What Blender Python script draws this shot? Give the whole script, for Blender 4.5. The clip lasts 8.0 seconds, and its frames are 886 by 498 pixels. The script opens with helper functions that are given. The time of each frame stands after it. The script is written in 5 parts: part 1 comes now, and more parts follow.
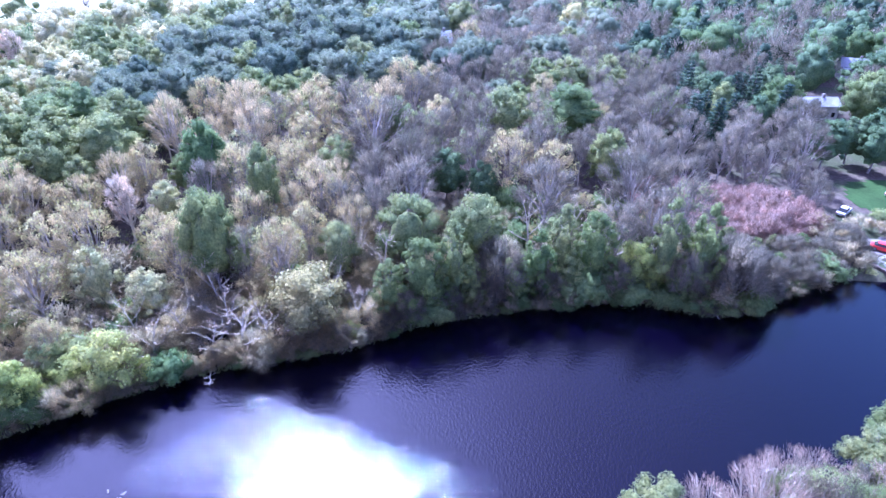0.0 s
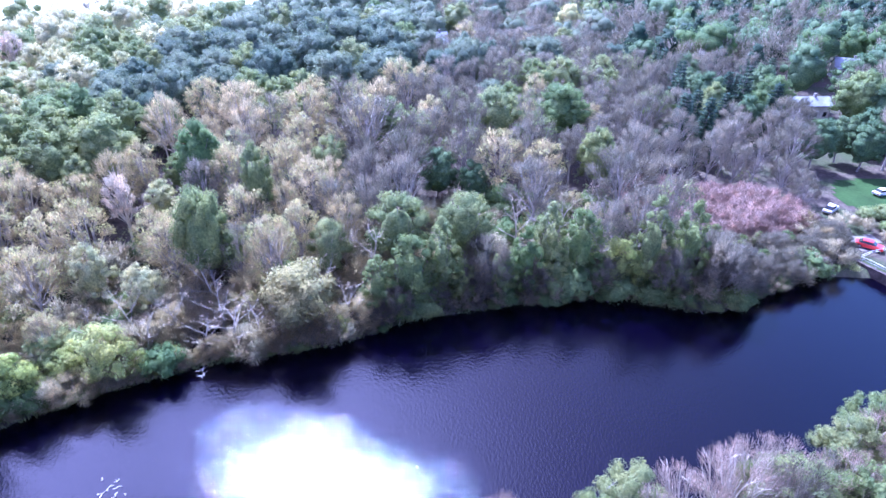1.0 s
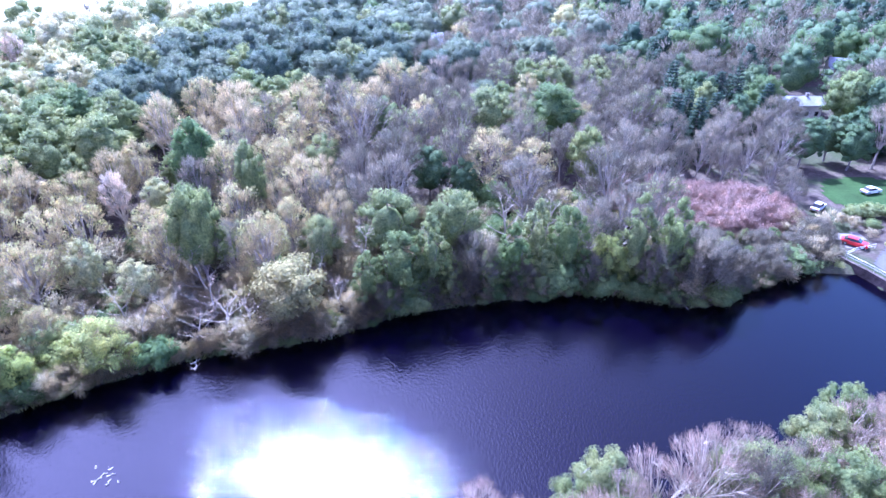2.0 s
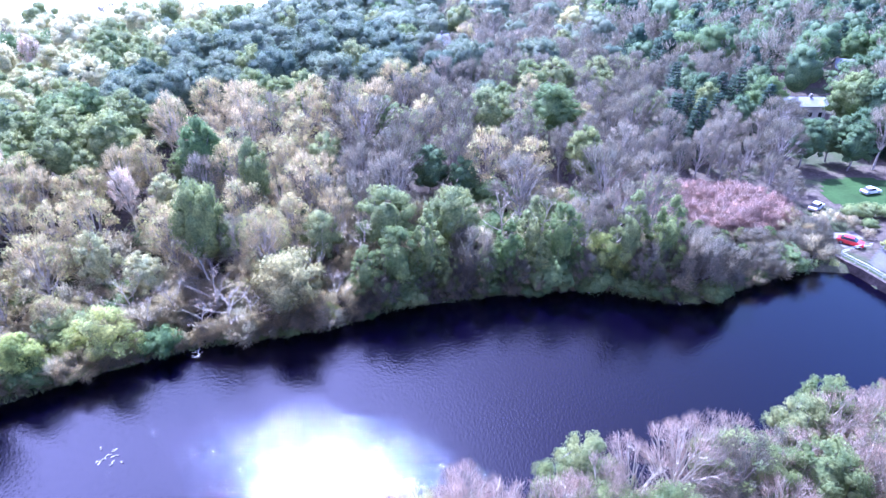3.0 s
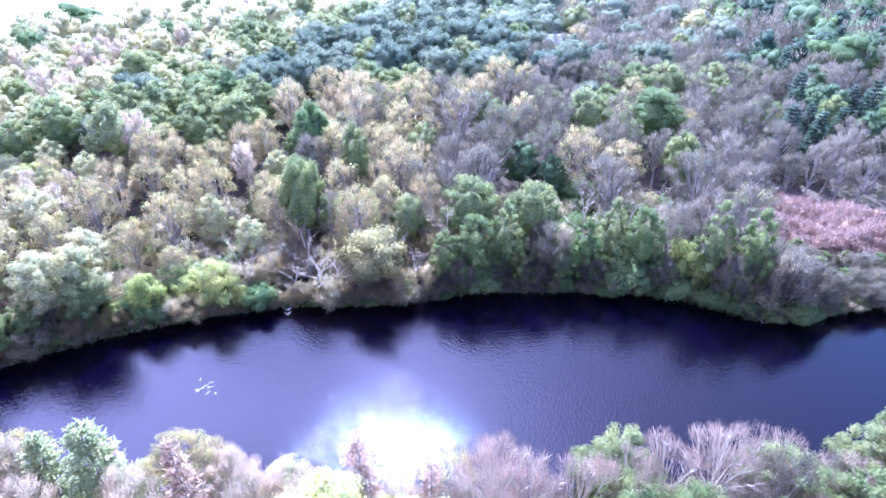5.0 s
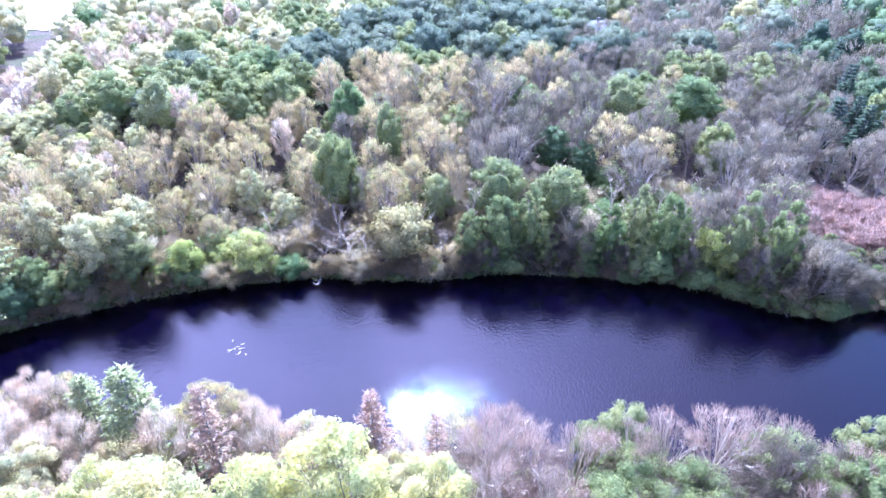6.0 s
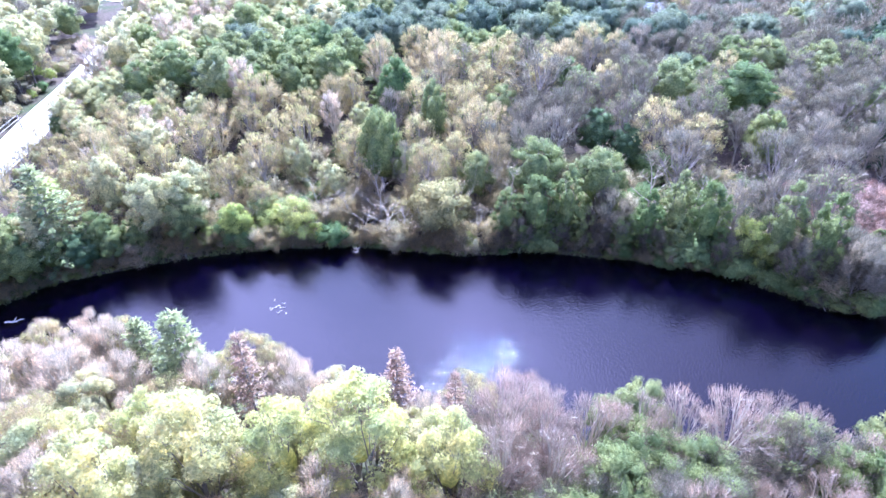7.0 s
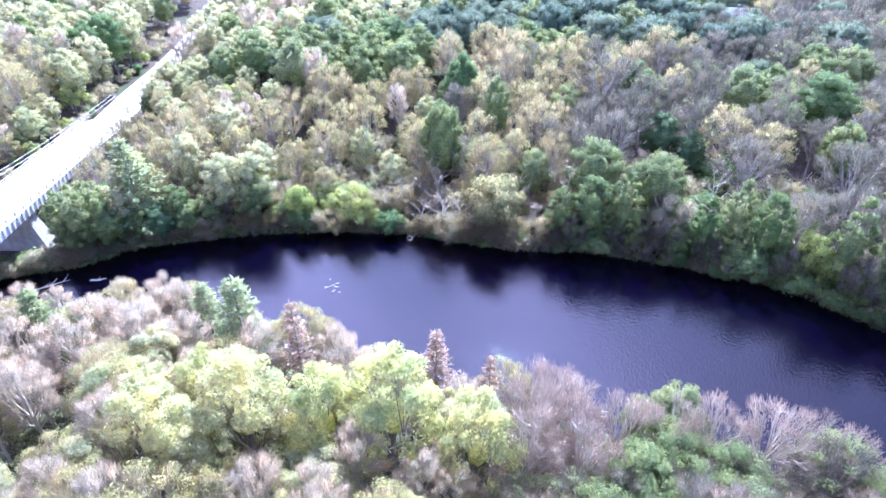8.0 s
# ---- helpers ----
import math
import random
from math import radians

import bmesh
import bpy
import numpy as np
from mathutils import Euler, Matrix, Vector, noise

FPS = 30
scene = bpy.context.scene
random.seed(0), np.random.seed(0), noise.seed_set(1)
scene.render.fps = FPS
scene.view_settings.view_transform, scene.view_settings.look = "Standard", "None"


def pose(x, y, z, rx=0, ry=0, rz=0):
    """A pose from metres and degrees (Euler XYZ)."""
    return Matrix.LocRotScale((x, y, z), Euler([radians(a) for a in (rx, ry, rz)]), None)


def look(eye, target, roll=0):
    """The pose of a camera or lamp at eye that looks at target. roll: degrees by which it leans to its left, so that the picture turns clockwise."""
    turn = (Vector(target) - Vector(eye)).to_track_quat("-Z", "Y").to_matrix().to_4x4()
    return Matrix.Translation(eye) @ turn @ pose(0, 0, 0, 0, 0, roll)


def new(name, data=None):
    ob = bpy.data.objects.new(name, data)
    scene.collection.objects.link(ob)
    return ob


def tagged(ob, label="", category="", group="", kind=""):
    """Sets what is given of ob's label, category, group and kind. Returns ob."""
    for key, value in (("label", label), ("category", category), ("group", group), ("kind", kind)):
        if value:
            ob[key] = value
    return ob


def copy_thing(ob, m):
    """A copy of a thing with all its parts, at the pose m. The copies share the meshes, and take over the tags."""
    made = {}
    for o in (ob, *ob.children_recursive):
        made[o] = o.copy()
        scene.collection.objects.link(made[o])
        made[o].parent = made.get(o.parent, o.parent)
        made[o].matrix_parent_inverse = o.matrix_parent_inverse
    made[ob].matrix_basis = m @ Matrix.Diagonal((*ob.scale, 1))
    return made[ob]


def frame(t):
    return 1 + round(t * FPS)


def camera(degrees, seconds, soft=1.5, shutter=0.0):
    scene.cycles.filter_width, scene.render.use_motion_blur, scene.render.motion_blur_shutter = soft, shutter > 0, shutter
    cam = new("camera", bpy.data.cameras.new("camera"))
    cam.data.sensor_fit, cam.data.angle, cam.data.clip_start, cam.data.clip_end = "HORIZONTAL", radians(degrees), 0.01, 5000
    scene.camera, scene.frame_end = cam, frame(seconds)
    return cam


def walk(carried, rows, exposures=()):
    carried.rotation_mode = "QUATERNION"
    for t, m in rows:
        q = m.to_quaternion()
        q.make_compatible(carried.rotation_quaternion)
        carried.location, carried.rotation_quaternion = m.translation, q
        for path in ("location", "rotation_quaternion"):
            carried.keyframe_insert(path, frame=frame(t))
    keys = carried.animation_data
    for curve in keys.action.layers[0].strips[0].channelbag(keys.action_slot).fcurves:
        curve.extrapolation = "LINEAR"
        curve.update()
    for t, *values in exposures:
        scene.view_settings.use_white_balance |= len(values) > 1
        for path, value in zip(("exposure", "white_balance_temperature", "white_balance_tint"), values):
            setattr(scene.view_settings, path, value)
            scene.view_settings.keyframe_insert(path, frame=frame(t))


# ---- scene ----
# Metres; the pond's water lies at z = 0, the camera first looks along +y.
def eye(t, x, y, z, yaw, pitch, roll):
    return t, Matrix.Translation((x, y, z)) @ pose(0, 0, 0, 90 + pitch, 0, yaw) @ pose(0, 0, 0, 0, 0, roll)


cam = camera(74.92, 8.0, soft=1.45)
walk(cam, [
    eye(0.0, 0.00, 0.00, 54.00, 0.00, -31.06, 1.03),
    eye(0.5, 1.06, -0.94, 54.23, 0.14, -31.02, 0.90),
    eye(1.0, 2.12, -1.92, 54.43, 0.30, -30.97, 0.81),
    eye(1.5, 3.24, -2.88, 54.70, 0.47, -30.97, 0.73),
    eye(2.8, 5.90, -5.51, 54.86, 0.95, -30.78, 0.50),
    eye(3.0, 6.50, -6.08, 55.10, 1.83, -30.78, 0.44),
    eye(3.5, 7.52, -7.10, 55.30, 4.09, -30.80, 0.35),
    eye(4.0, 8.65, -8.13, 55.55, 7.50, -30.78, 0.29),
    eye(4.5, 9.82, -9.10, 55.69, 10.53, -30.77, 0.20),
    eye(4.7, 10.30, -9.55, 55.77, 11.99, -30.84, 0.13),
    eye(5.8, 13.40, -11.69, 56.00, 17.23, -31.75, 0.12),
    eye(6.0, 13.91, -12.20, 56.01, 18.26, -32.23, 0.17),
    eye(6.5, 15.18, -13.29, 56.17, 20.78, -33.76, 0.24),
    eye(7.0, 16.52, -14.19, 56.26, 23.71, -34.00, 0.23),
    eye(7.5, 17.77, -15.01, 56.40, 27.26, -34.05, 0.25),
    eye(8.0, 18.92, -15.72, 56.54, 30.92, -34.15, 0.33),
], exposures=[(0.0, 1.56, 4440, 27), (3.0, 1.86, 4500, 26), (4.7, 1.96, 4620, 23), (6.5, 1.9, 4750, 18), (8.0, 1.82, 4820, 13)])

# ---- light: a high sun ahead of the camera behind broken cloud ----
SUN_TURN, SUN_HEIGHT = radians(-18.0), radians(54.0)      # from +y to the right, above the horizon
to_sun = Vector((math.sin(SUN_TURN) * math.cos(SUN_HEIGHT), math.cos(SUN_TURN) * math.cos(SUN_HEIGHT), math.sin(SUN_HEIGHT)))
sun = new("sun", bpy.data.lights.new("sun", "SUN"))
sun.data.energy, sun.data.angle, sun.data.color = 5.0, radians(0.6), (1.0, 0.95, 0.87)
sun.matrix_world = look((0, 0, 300), Vector((0, 0, 300)) - to_sun)

world = bpy.data.worlds.new("sky")
scene.world = world
world.use_nodes = True
wt = world.node_tree
wt.nodes.clear()


def node(tree, kind, **inputs):
    n = tree.nodes.new(kind)
    for key, value in inputs.items():
        n.inputs[key.replace("_", " ")].default_value = value
    return n


def math_node(tree, operation, a, b=0.0):
    n = tree.nodes.new("ShaderNodeMath")
    n.operation = operation
    for slot, value in ((0, a), (1, b)):
        if isinstance(value, (int, float)):
            n.inputs[slot].default_value = value
        else:
            tree.links.new(value, n.inputs[slot])
    return n.outputs[0]


def ramp(tree, factor, stops):
    n = tree.nodes.new("ShaderNodeValToRGB")
    e = n.color_ramp.elements
    while len(e) < len(stops):
        e.new(0.5)
    for slot, (at, colour) in zip(e, stops):
        slot.position, slot.color = at, (*colour, 1.0) if len(colour) == 3 else colour
    tree.links.new(factor, n.inputs[0])
    return n.outputs[0]


def mix(tree, factor, a, b, blend="MIX"):
    n = tree.nodes.new("ShaderNodeMix")
    n.data_type, n.blend_type = "RGBA", blend
    for slot, value in ((0, factor), (6, a), (7, b)):
        if isinstance(value, (int, float)):
            n.inputs[slot].default_value = value
        elif isinstance(value, tuple):
            n.inputs[slot].default_value = (*value, 1.0)
        else:
            tree.links.new(value, n.inputs[slot])
    return n.outputs[2]


sky = wt.nodes.new("ShaderNodeTexSky")
sky.sky_type, sky.sun_disc = "NISHITA", False
sky.sun_elevation, sky.sun_rotation = SUN_HEIGHT, SUN_TURN
sky.air_density, sky.dust_density, sky.ozone_density = 1.1, 0.6, 1.6
way = wt.nodes.new("ShaderNodeTexCoord")
apart = wt.nodes.new("ShaderNodeSeparateXYZ")
wt.links.new(way.outputs["Generated"], apart.inputs[0])
height = math_node(wt, "MAXIMUM", apart.outputs[2], 0.12)
flat = wt.nodes.new("ShaderNodeCombineXYZ")
wt.links.new(math_node(wt, "DIVIDE", apart.outputs[0], height), flat.inputs[0])
wt.links.new(math_node(wt, "DIVIDE", apart.outputs[1], height), flat.inputs[1])
flat.inputs[2].default_value = 8.2
puffs = node(wt, "ShaderNodeTexNoise", Scale=1.7, Detail=7.0, Roughness=0.52)
wt.links.new(flat.outputs[0], puffs.inputs["Vector"])
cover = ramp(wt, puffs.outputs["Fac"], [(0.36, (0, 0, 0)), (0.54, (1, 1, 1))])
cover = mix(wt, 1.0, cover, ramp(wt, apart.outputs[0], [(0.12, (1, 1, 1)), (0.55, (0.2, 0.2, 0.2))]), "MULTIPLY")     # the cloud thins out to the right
cloud = ramp(wt, puffs.outputs["Fac"], [(0.44, (28.0, 24.2, 35.5)), (0.72, (16.6, 14.3, 22.4))])
# thin cloud glows round the sun
toward = wt.nodes.new("ShaderNodeVectorMath")
toward.operation = "DOT_PRODUCT"
toward.inputs[1].default_value = to_sun
wt.links.new(way.outputs["Generated"], toward.inputs[0])
ahead = math_node(wt, "MAXIMUM", toward.outputs["Value"], 0.0)
glow = math_node(wt, "ADD", math_node(wt, "ADD", math_node(wt, "MULTIPLY", math_node(wt, "POWER", ahead, 80.0), 2.2), math_node(wt, "MULTIPLY", math_node(wt, "POWER", ahead, 4.0), 0.26)), 0.2)
bank_way = wt.nodes.new("ShaderNodeVectorMath")
bank_way.operation = "DOT_PRODUCT"
bank_way.inputs[1].default_value = (-0.56, 0.42, 0.71)     # a brighter bank of cloud off to one side of the sun
wt.links.new(way.outputs["Generated"], bank_way.inputs[0])
glow = math_node(wt, "ADD", glow, math_node(wt, "MULTIPLY", math_node(wt, "POWER", math_node(wt, "MAXIMUM", bank_way.outputs["Value"], 0.0), 6.0), 1.25))
glow = math_node(wt, "ADD", glow, math_node(wt, "MULTIPLY", math_node(wt, "MAXIMUM", math_node(wt, "MULTIPLY", toward.outputs["Value"], -1.0), 0.0), 1.1))     # unseen sunlit cloud opposite the sun, added to fill the shaded sides
cloud = mix(wt, 1.0, cloud, glow, "MULTIPLY")
background = node(wt, "ShaderNodeBackground", Strength=0.068)
clear = mix(wt, 1.0, sky.outputs[0], (1.8, 1.8, 2.0), "MULTIPLY")
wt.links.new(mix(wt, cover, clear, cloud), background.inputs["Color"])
wt.links.new(background.outputs[0], wt.nodes.new("ShaderNodeOutputWorld").inputs[0])


# ---- materials ----
def material(name):
    m = bpy.data.materials.new(name)
    m.use_nodes = True
    t = m.node_tree
    return m, t, t.nodes["Principled BSDF"]


def spot(t, scale, detail=4.0, roughness=0.55, coords="Object"):
    n = node(t, "ShaderNodeTexNoise", Scale=scale, Detail=detail, Roughness=roughness)
    c = t.nodes.new("ShaderNodeTexCoord")
    t.links.new(c.outputs[coords], n.inputs["Vector"])
    return n.outputs["Fac"]


def bump(t, b, height_socket, strength, distance=0.02):
    n = node(t, "ShaderNodeBump", Strength=strength, Distance=distance)
    t.links.new(height_socket, n.inputs["Height"])
    t.links.new(n.outputs[0], b.inputs["Normal"])


def rough_surface(name, dark, light, grain=3.0, stain=0.25, rough=0.85, relief=0.4, metal=0.0, third=None):
    """A plain material with variation at two scales: stains and grain."""
    m, t, b = material(name)
    fine = ramp(t, spot(t, grain, 6.0), [(0.3, dark), (0.7, light)])
    coarse = ramp(t, spot(t, stain, 3.0), [(0.35, (0.72, 0.72, 0.72)), (0.65, (1.15, 1.15, 1.15))])
    colour = mix(t, 1.0, fine, coarse, "MULTIPLY")
    if third:
        colour = mix(t, ramp(t, spot(t, stain * 0.6, 5.0), [(0.5, (0, 0, 0)), (0.62, (1, 1, 1))]), colour, third)
    t.links.new(colour, b.inputs["Base Color"])
    b.inputs["Roughness"].default_value, b.inputs["Metallic"].default_value = rough, metal
    if rough > 0.8:
        b.inputs["Specular IOR Level"].default_value = 0.15
    bump(t, b, spot(t, grain * 2, 6.0), relief)
    return m


def foliage(name, a, b_colour, through_light=0.45, spread=0.09):
    """Leaves: each tree has its own shade between two colours, each leaf varies, and light shines through."""
    m, t, b = material(name)
    t.nodes.remove(b)
    tree_shade = t.nodes.new("ShaderNodeObjectInfo").outputs["Random"]
    leaf_shade = t.nodes.new("ShaderNodeNewGeometry").outputs["Random Per Island"]
    colour = mix(t, tree_shade, a, b_colour)
    vary = ramp(t, leaf_shade, [(0.0, (1 - spread,) * 3), (1.0, (1 + spread,) * 3)])
    patch = ramp(t, spot(t, 0.35, 3.0), [(0.35, (0.75, 0.82, 0.85)), (0.65, (1.2, 1.12, 1.0))])
    colour = mix(t, 1.0, mix(t, 1.0, colour, vary, "MULTIPLY"), patch, "MULTIPLY")
    grain = ramp(t, spot(t, 2.6, 5.0, 0.65), [(0.32, (0.52, 0.58, 0.58)), (0.68, (1.42, 1.38, 1.28))])
    colour = mix(t, 1.0, colour, grain, "MULTIPLY")
    front, back = node(t, "ShaderNodeBsdfPrincipled", Roughness=0.6), t.nodes.new("ShaderNodeBsdfTranslucent")
    front.inputs["Specular IOR Level"].default_value = 0.25
    bump(t, front, spot(t, 2.2, 6.0, 0.65), 0.9, 0.5)
    t.links.new(colour, front.inputs["Base Color"])
    t.links.new(colour, back.inputs["Color"])
    both = node(t, "ShaderNodeMixShader", Fac=through_light)
    t.links.new(front.outputs[0], both.inputs[1])
    t.links.new(back.outputs[0], both.inputs[2])
    t.links.new(both.outputs[0], t.nodes["Material Output"].inputs[0])
    return m


M = {
    "bark": rough_surface("bark", (0.20, 0.175, 0.165), (0.42, 0.385, 0.365), 1.6, 0.2),
    "bark_pale": rough_surface("bark_pale", (0.45, 0.39, 0.30), (0.66, 0.595, 0.49), 2.0, 0.3),
    "bark_grey": rough_surface("bark_grey", (0.31, 0.275, 0.24), (0.52, 0.47, 0.425), 1.6, 0.2),
    # grey twigs, darkened in colour as well for cloud shade on the right
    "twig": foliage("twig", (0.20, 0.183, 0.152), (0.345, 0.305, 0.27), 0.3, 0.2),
    # tan twigs with the left woods' sunlight put into the colour
    "twig_tan_sunlit": foliage("twig_tan_sunlit", (0.54, 0.44, 0.26), (0.66, 0.54, 0.345), 0.35, 0.2),
    # pinkish twigs with sunlight put into the colour; twig_rose is the darker one
    "twig_pink_sunlit": foliage("twig_pink_sunlit", (0.74, 0.585, 0.48), (0.81, 0.66, 0.56), 0.35, 0.2),
    # brush twigs, the shore's sunlight painted in as a paler brown
    "twig_sunlit": foliage("twig_sunlit", (0.58, 0.49, 0.34), (0.70, 0.60, 0.44), 0.4, 0.2),
    "twig_rose": foliage("twig_rose", (0.46, 0.335, 0.31), (0.56, 0.42, 0.39), 0.3, 0.2),
    "twig_red": foliage("twig_red", (0.46, 0.285, 0.275), (0.54, 0.36, 0.345), 0.25, 0.2),
    # olive buds, raised in colour for the sun on the left woods
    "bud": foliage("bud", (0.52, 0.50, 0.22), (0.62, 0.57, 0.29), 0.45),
    "leaf": foliage("leaf", (0.17, 0.26, 0.105), (0.35, 0.39, 0.17), 0.48),
    "leaf_olive": foliage("leaf_olive", (0.27, 0.33, 0.145), (0.36, 0.39, 0.19), 0.48),
    # lime leaf paled strongly: the near bank's sunlight is in the colour
    "leaf_lime_sunlit": foliage("leaf_lime_sunlit", (0.71, 0.71, 0.345), (0.78, 0.74, 0.42), 0.6),
    "leaf_fresh": foliage("leaf_fresh", (0.50, 0.56, 0.20), (0.60, 0.62, 0.27), 0.58),
    # cream-green leaf whose extra paleness stands for sun on the left woods
    "leaf_pale": foliage("leaf_pale", (0.56, 0.56, 0.31), (0.66, 0.62, 0.40), 0.5),
    "leaf_dark": foliage("leaf_dark", (0.12, 0.20, 0.10), (0.17, 0.24, 0.125), 0.35),
    # bluish-green leaf, toned in colour for distance haze and cloud shade
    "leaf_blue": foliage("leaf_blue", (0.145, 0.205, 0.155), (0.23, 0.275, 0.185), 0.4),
    "blossom": foliage("blossom", (0.45, 0.41, 0.20), (0.51, 0.46, 0.25), 0.4, 0.2),
    "needle": foliage("needle", (0.030, 0.070, 0.045), (0.055, 0.10, 0.055), 0.2),
    "needle_brown": foliage("needle_brown", (0.43, 0.30, 0.24), (0.51, 0.37, 0.30), 0.35),
    "needle_pale": foliage("needle_pale", (0.37, 0.43, 0.21), (0.46, 0.50, 0.27), 0.4),
    "litter": foliage("litter", (0.21, 0.165, 0.135), (0.28, 0.23, 0.18), 0.2),
    "stone": rough_surface("stone", (0.16, 0.15, 0.15), (0.38, 0.35, 0.33), 1.4, 0.3, relief=0.8),
    "stone_dark": rough_surface("stone_dark", (0.055, 0.045, 0.042), (0.15, 0.12, 0.11), 1.4, 0.3, relief=0.8),
    "concrete": rough_surface("concrete", (0.38, 0.35, 0.33), (0.55, 0.51, 0.48), 1.2, 0.25, relief=0.3, third=(0.30, 0.26, 0.24)),
    "concrete_pale": rough_surface("concrete_pale", (0.60, 0.58, 0.56), (0.76, 0.74, 0.72), 0.8, 0.2, relief=0.2),
    "asphalt": rough_surface("asphalt", (0.07, 0.07, 0.075), (0.13, 0.125, 0.13), 6.0, 0.12, relief=0.3),
    "gravel": rough_surface("gravel", (0.15, 0.135, 0.13), (0.24, 0.22, 0.215), 5.0, 0.2, relief=0.5),
    "grass": rough_surface("grass", (0.02, 0.048, 0.012), (0.042, 0.078, 0.022), 3.0, 0.15, relief=0.6),
    # bleached tint that stands for glare over the far sunlit woods
    "glare_pale": rough_surface("glare_pale", (0.52, 0.50, 0.36), (0.72, 0.69, 0.52), 0.6, 0.03, relief=0.4),
    "paint_white": rough_surface("paint_white", (0.70, 0.70, 0.70), (0.82, 0.82, 0.81), 2.0, 0.5, rough=0.5, relief=0.05),
    "shingle": rough_surface("shingle", (0.34, 0.36, 0.40), (0.52, 0.54, 0.58), 4.0, 0.3, relief=0.3),
    "shingle_mid": rough_surface("shingle_mid", (0.22, 0.23, 0.26), (0.34, 0.35, 0.38), 4.0, 0.3, relief=0.3),
    "clapboard": rough_surface("clapboard", (0.66, 0.64, 0.62), (0.80, 0.79, 0.77), 2.0, 0.3, relief=0.1),
    "clapboard_pink": rough_surface("clapboard_pink", (0.50, 0.36, 0.34), (0.62, 0.48, 0.45), 2.0, 0.3, relief=0.1),
    "car_red": rough_surface("car_red", (0.55, 0.030, 0.035), (0.68, 0.05, 0.05), 3.0, 0.6, rough=0.28, relief=0.02),
    "car_white": rough_surface("car_white", (0.74, 0.74, 0.75), (0.82, 0.82, 0.82), 3.0, 0.6, rough=0.28, relief=0.02),
    "car_silver": rough_surface("car_silver", (0.62, 0.63, 0.66), (0.70, 0.71, 0.73), 3.0, 0.6, rough=0.3, relief=0.02),
    "rubber": rough_surface("rubber", (0.02, 0.02, 0.02), (0.04, 0.04, 0.04), 8.0, 1.0, rough=0.8, relief=0.2),
    "steel": rough_surface("steel", (0.42, 0.43, 0.45), (0.58, 0.59, 0.60), 4.0, 0.5, rough=0.45, relief=0.1, metal=0.7),
    "lamp_glass": rough_surface("lamp_glass", (0.55, 0.55, 0.56), (0.7, 0.7, 0.7), 4.0, 0.5, rough=0.15, relief=0.02),
    "glass": rough_surface("glass", (0.015, 0.018, 0.022), (0.03, 0.034, 0.04), 1.0, 0.3, rough=0.06, relief=0.0),
    "driftwood": rough_surface("driftwood", (0.55, 0.50, 0.44), (0.78, 0.73, 0.67), 3.0, 0.5, relief=0.6),
}


def forest_floor():
    m, t, b = material("forest_floor")
    fine = ramp(t, spot(t, 1.3, 8.0, 0.65), [(0.30, (0.045, 0.038, 0.034)), (0.55, (0.10, 0.08, 0.068)), (0.75, (0.17, 0.14, 0.115))])
    moss = ramp(t, spot(t, 0.07, 5.0, 0.6), [(0.48, (0, 0, 0)), (0.62, (1, 1, 1))])
    green = ramp(t, spot(t, 2.2, 6.0), [(0.3, (0.035, 0.05, 0.024)), (0.7, (0.085, 0.095, 0.05))])
    t.links.new(mix(t, moss, fine, green), b.inputs["Base Color"])
    b.inputs["Roughness"].default_value, b.inputs["Specular IOR Level"].default_value = 0.95, 0.15
    bump(t, b, spot(t, 1.7, 8.0, 0.7), 0.9, 0.25)
    return m


def pond_water():
    """Dark peaty water with ripples at three sizes, calmer in wind-still patches."""
    m, t, b = material("pond_water")
    tint = ramp(t, spot(t, 0.03, 3.0), [(0.3, (0.0007, 0.0004, 0.0036)), (0.7, (0.0010, 0.0006, 0.0052))])
    t.links.new(tint, b.inputs["Base Color"])
    b.inputs["Roughness"].default_value, b.inputs["IOR"].default_value = 0.022, 1.4
    place = t.nodes.new("ShaderNodeTexCoord")
    turn = t.nodes.new("ShaderNodeMapping")
    turn.inputs["Rotation"].default_value, turn.inputs["Scale"].default_value = (0, 0, radians(28)), (1.0, 0.55, 1.0)
    t.links.new(place.outputs["Object"], turn.inputs["Vector"])
    swell, ripple = node(t, "ShaderNodeTexNoise", Scale=3.5, Detail=2.0), node(t, "ShaderNodeTexNoise", Scale=8.5, Detail=1.0)
    for n in (swell, ripple):
        t.links.new(turn.outputs[0], n.inputs["Vector"])
    calm = ramp(t, spot(t, 0.045, 3.0), [(0.25, (0.55, 0.55, 0.55)), (0.75, (1.0, 1.0, 1.0))])
    waves = math_node(t, "MULTIPLY", math_node(t, "ADD", swell.outputs["Fac"], math_node(t, "MULTIPLY", ripple.outputs["Fac"], 0.25)), calm)
    bump(t, b, waves, 1.0, 0.048)
    return m


M["floor"], M["water"] = forest_floor(), pond_water()


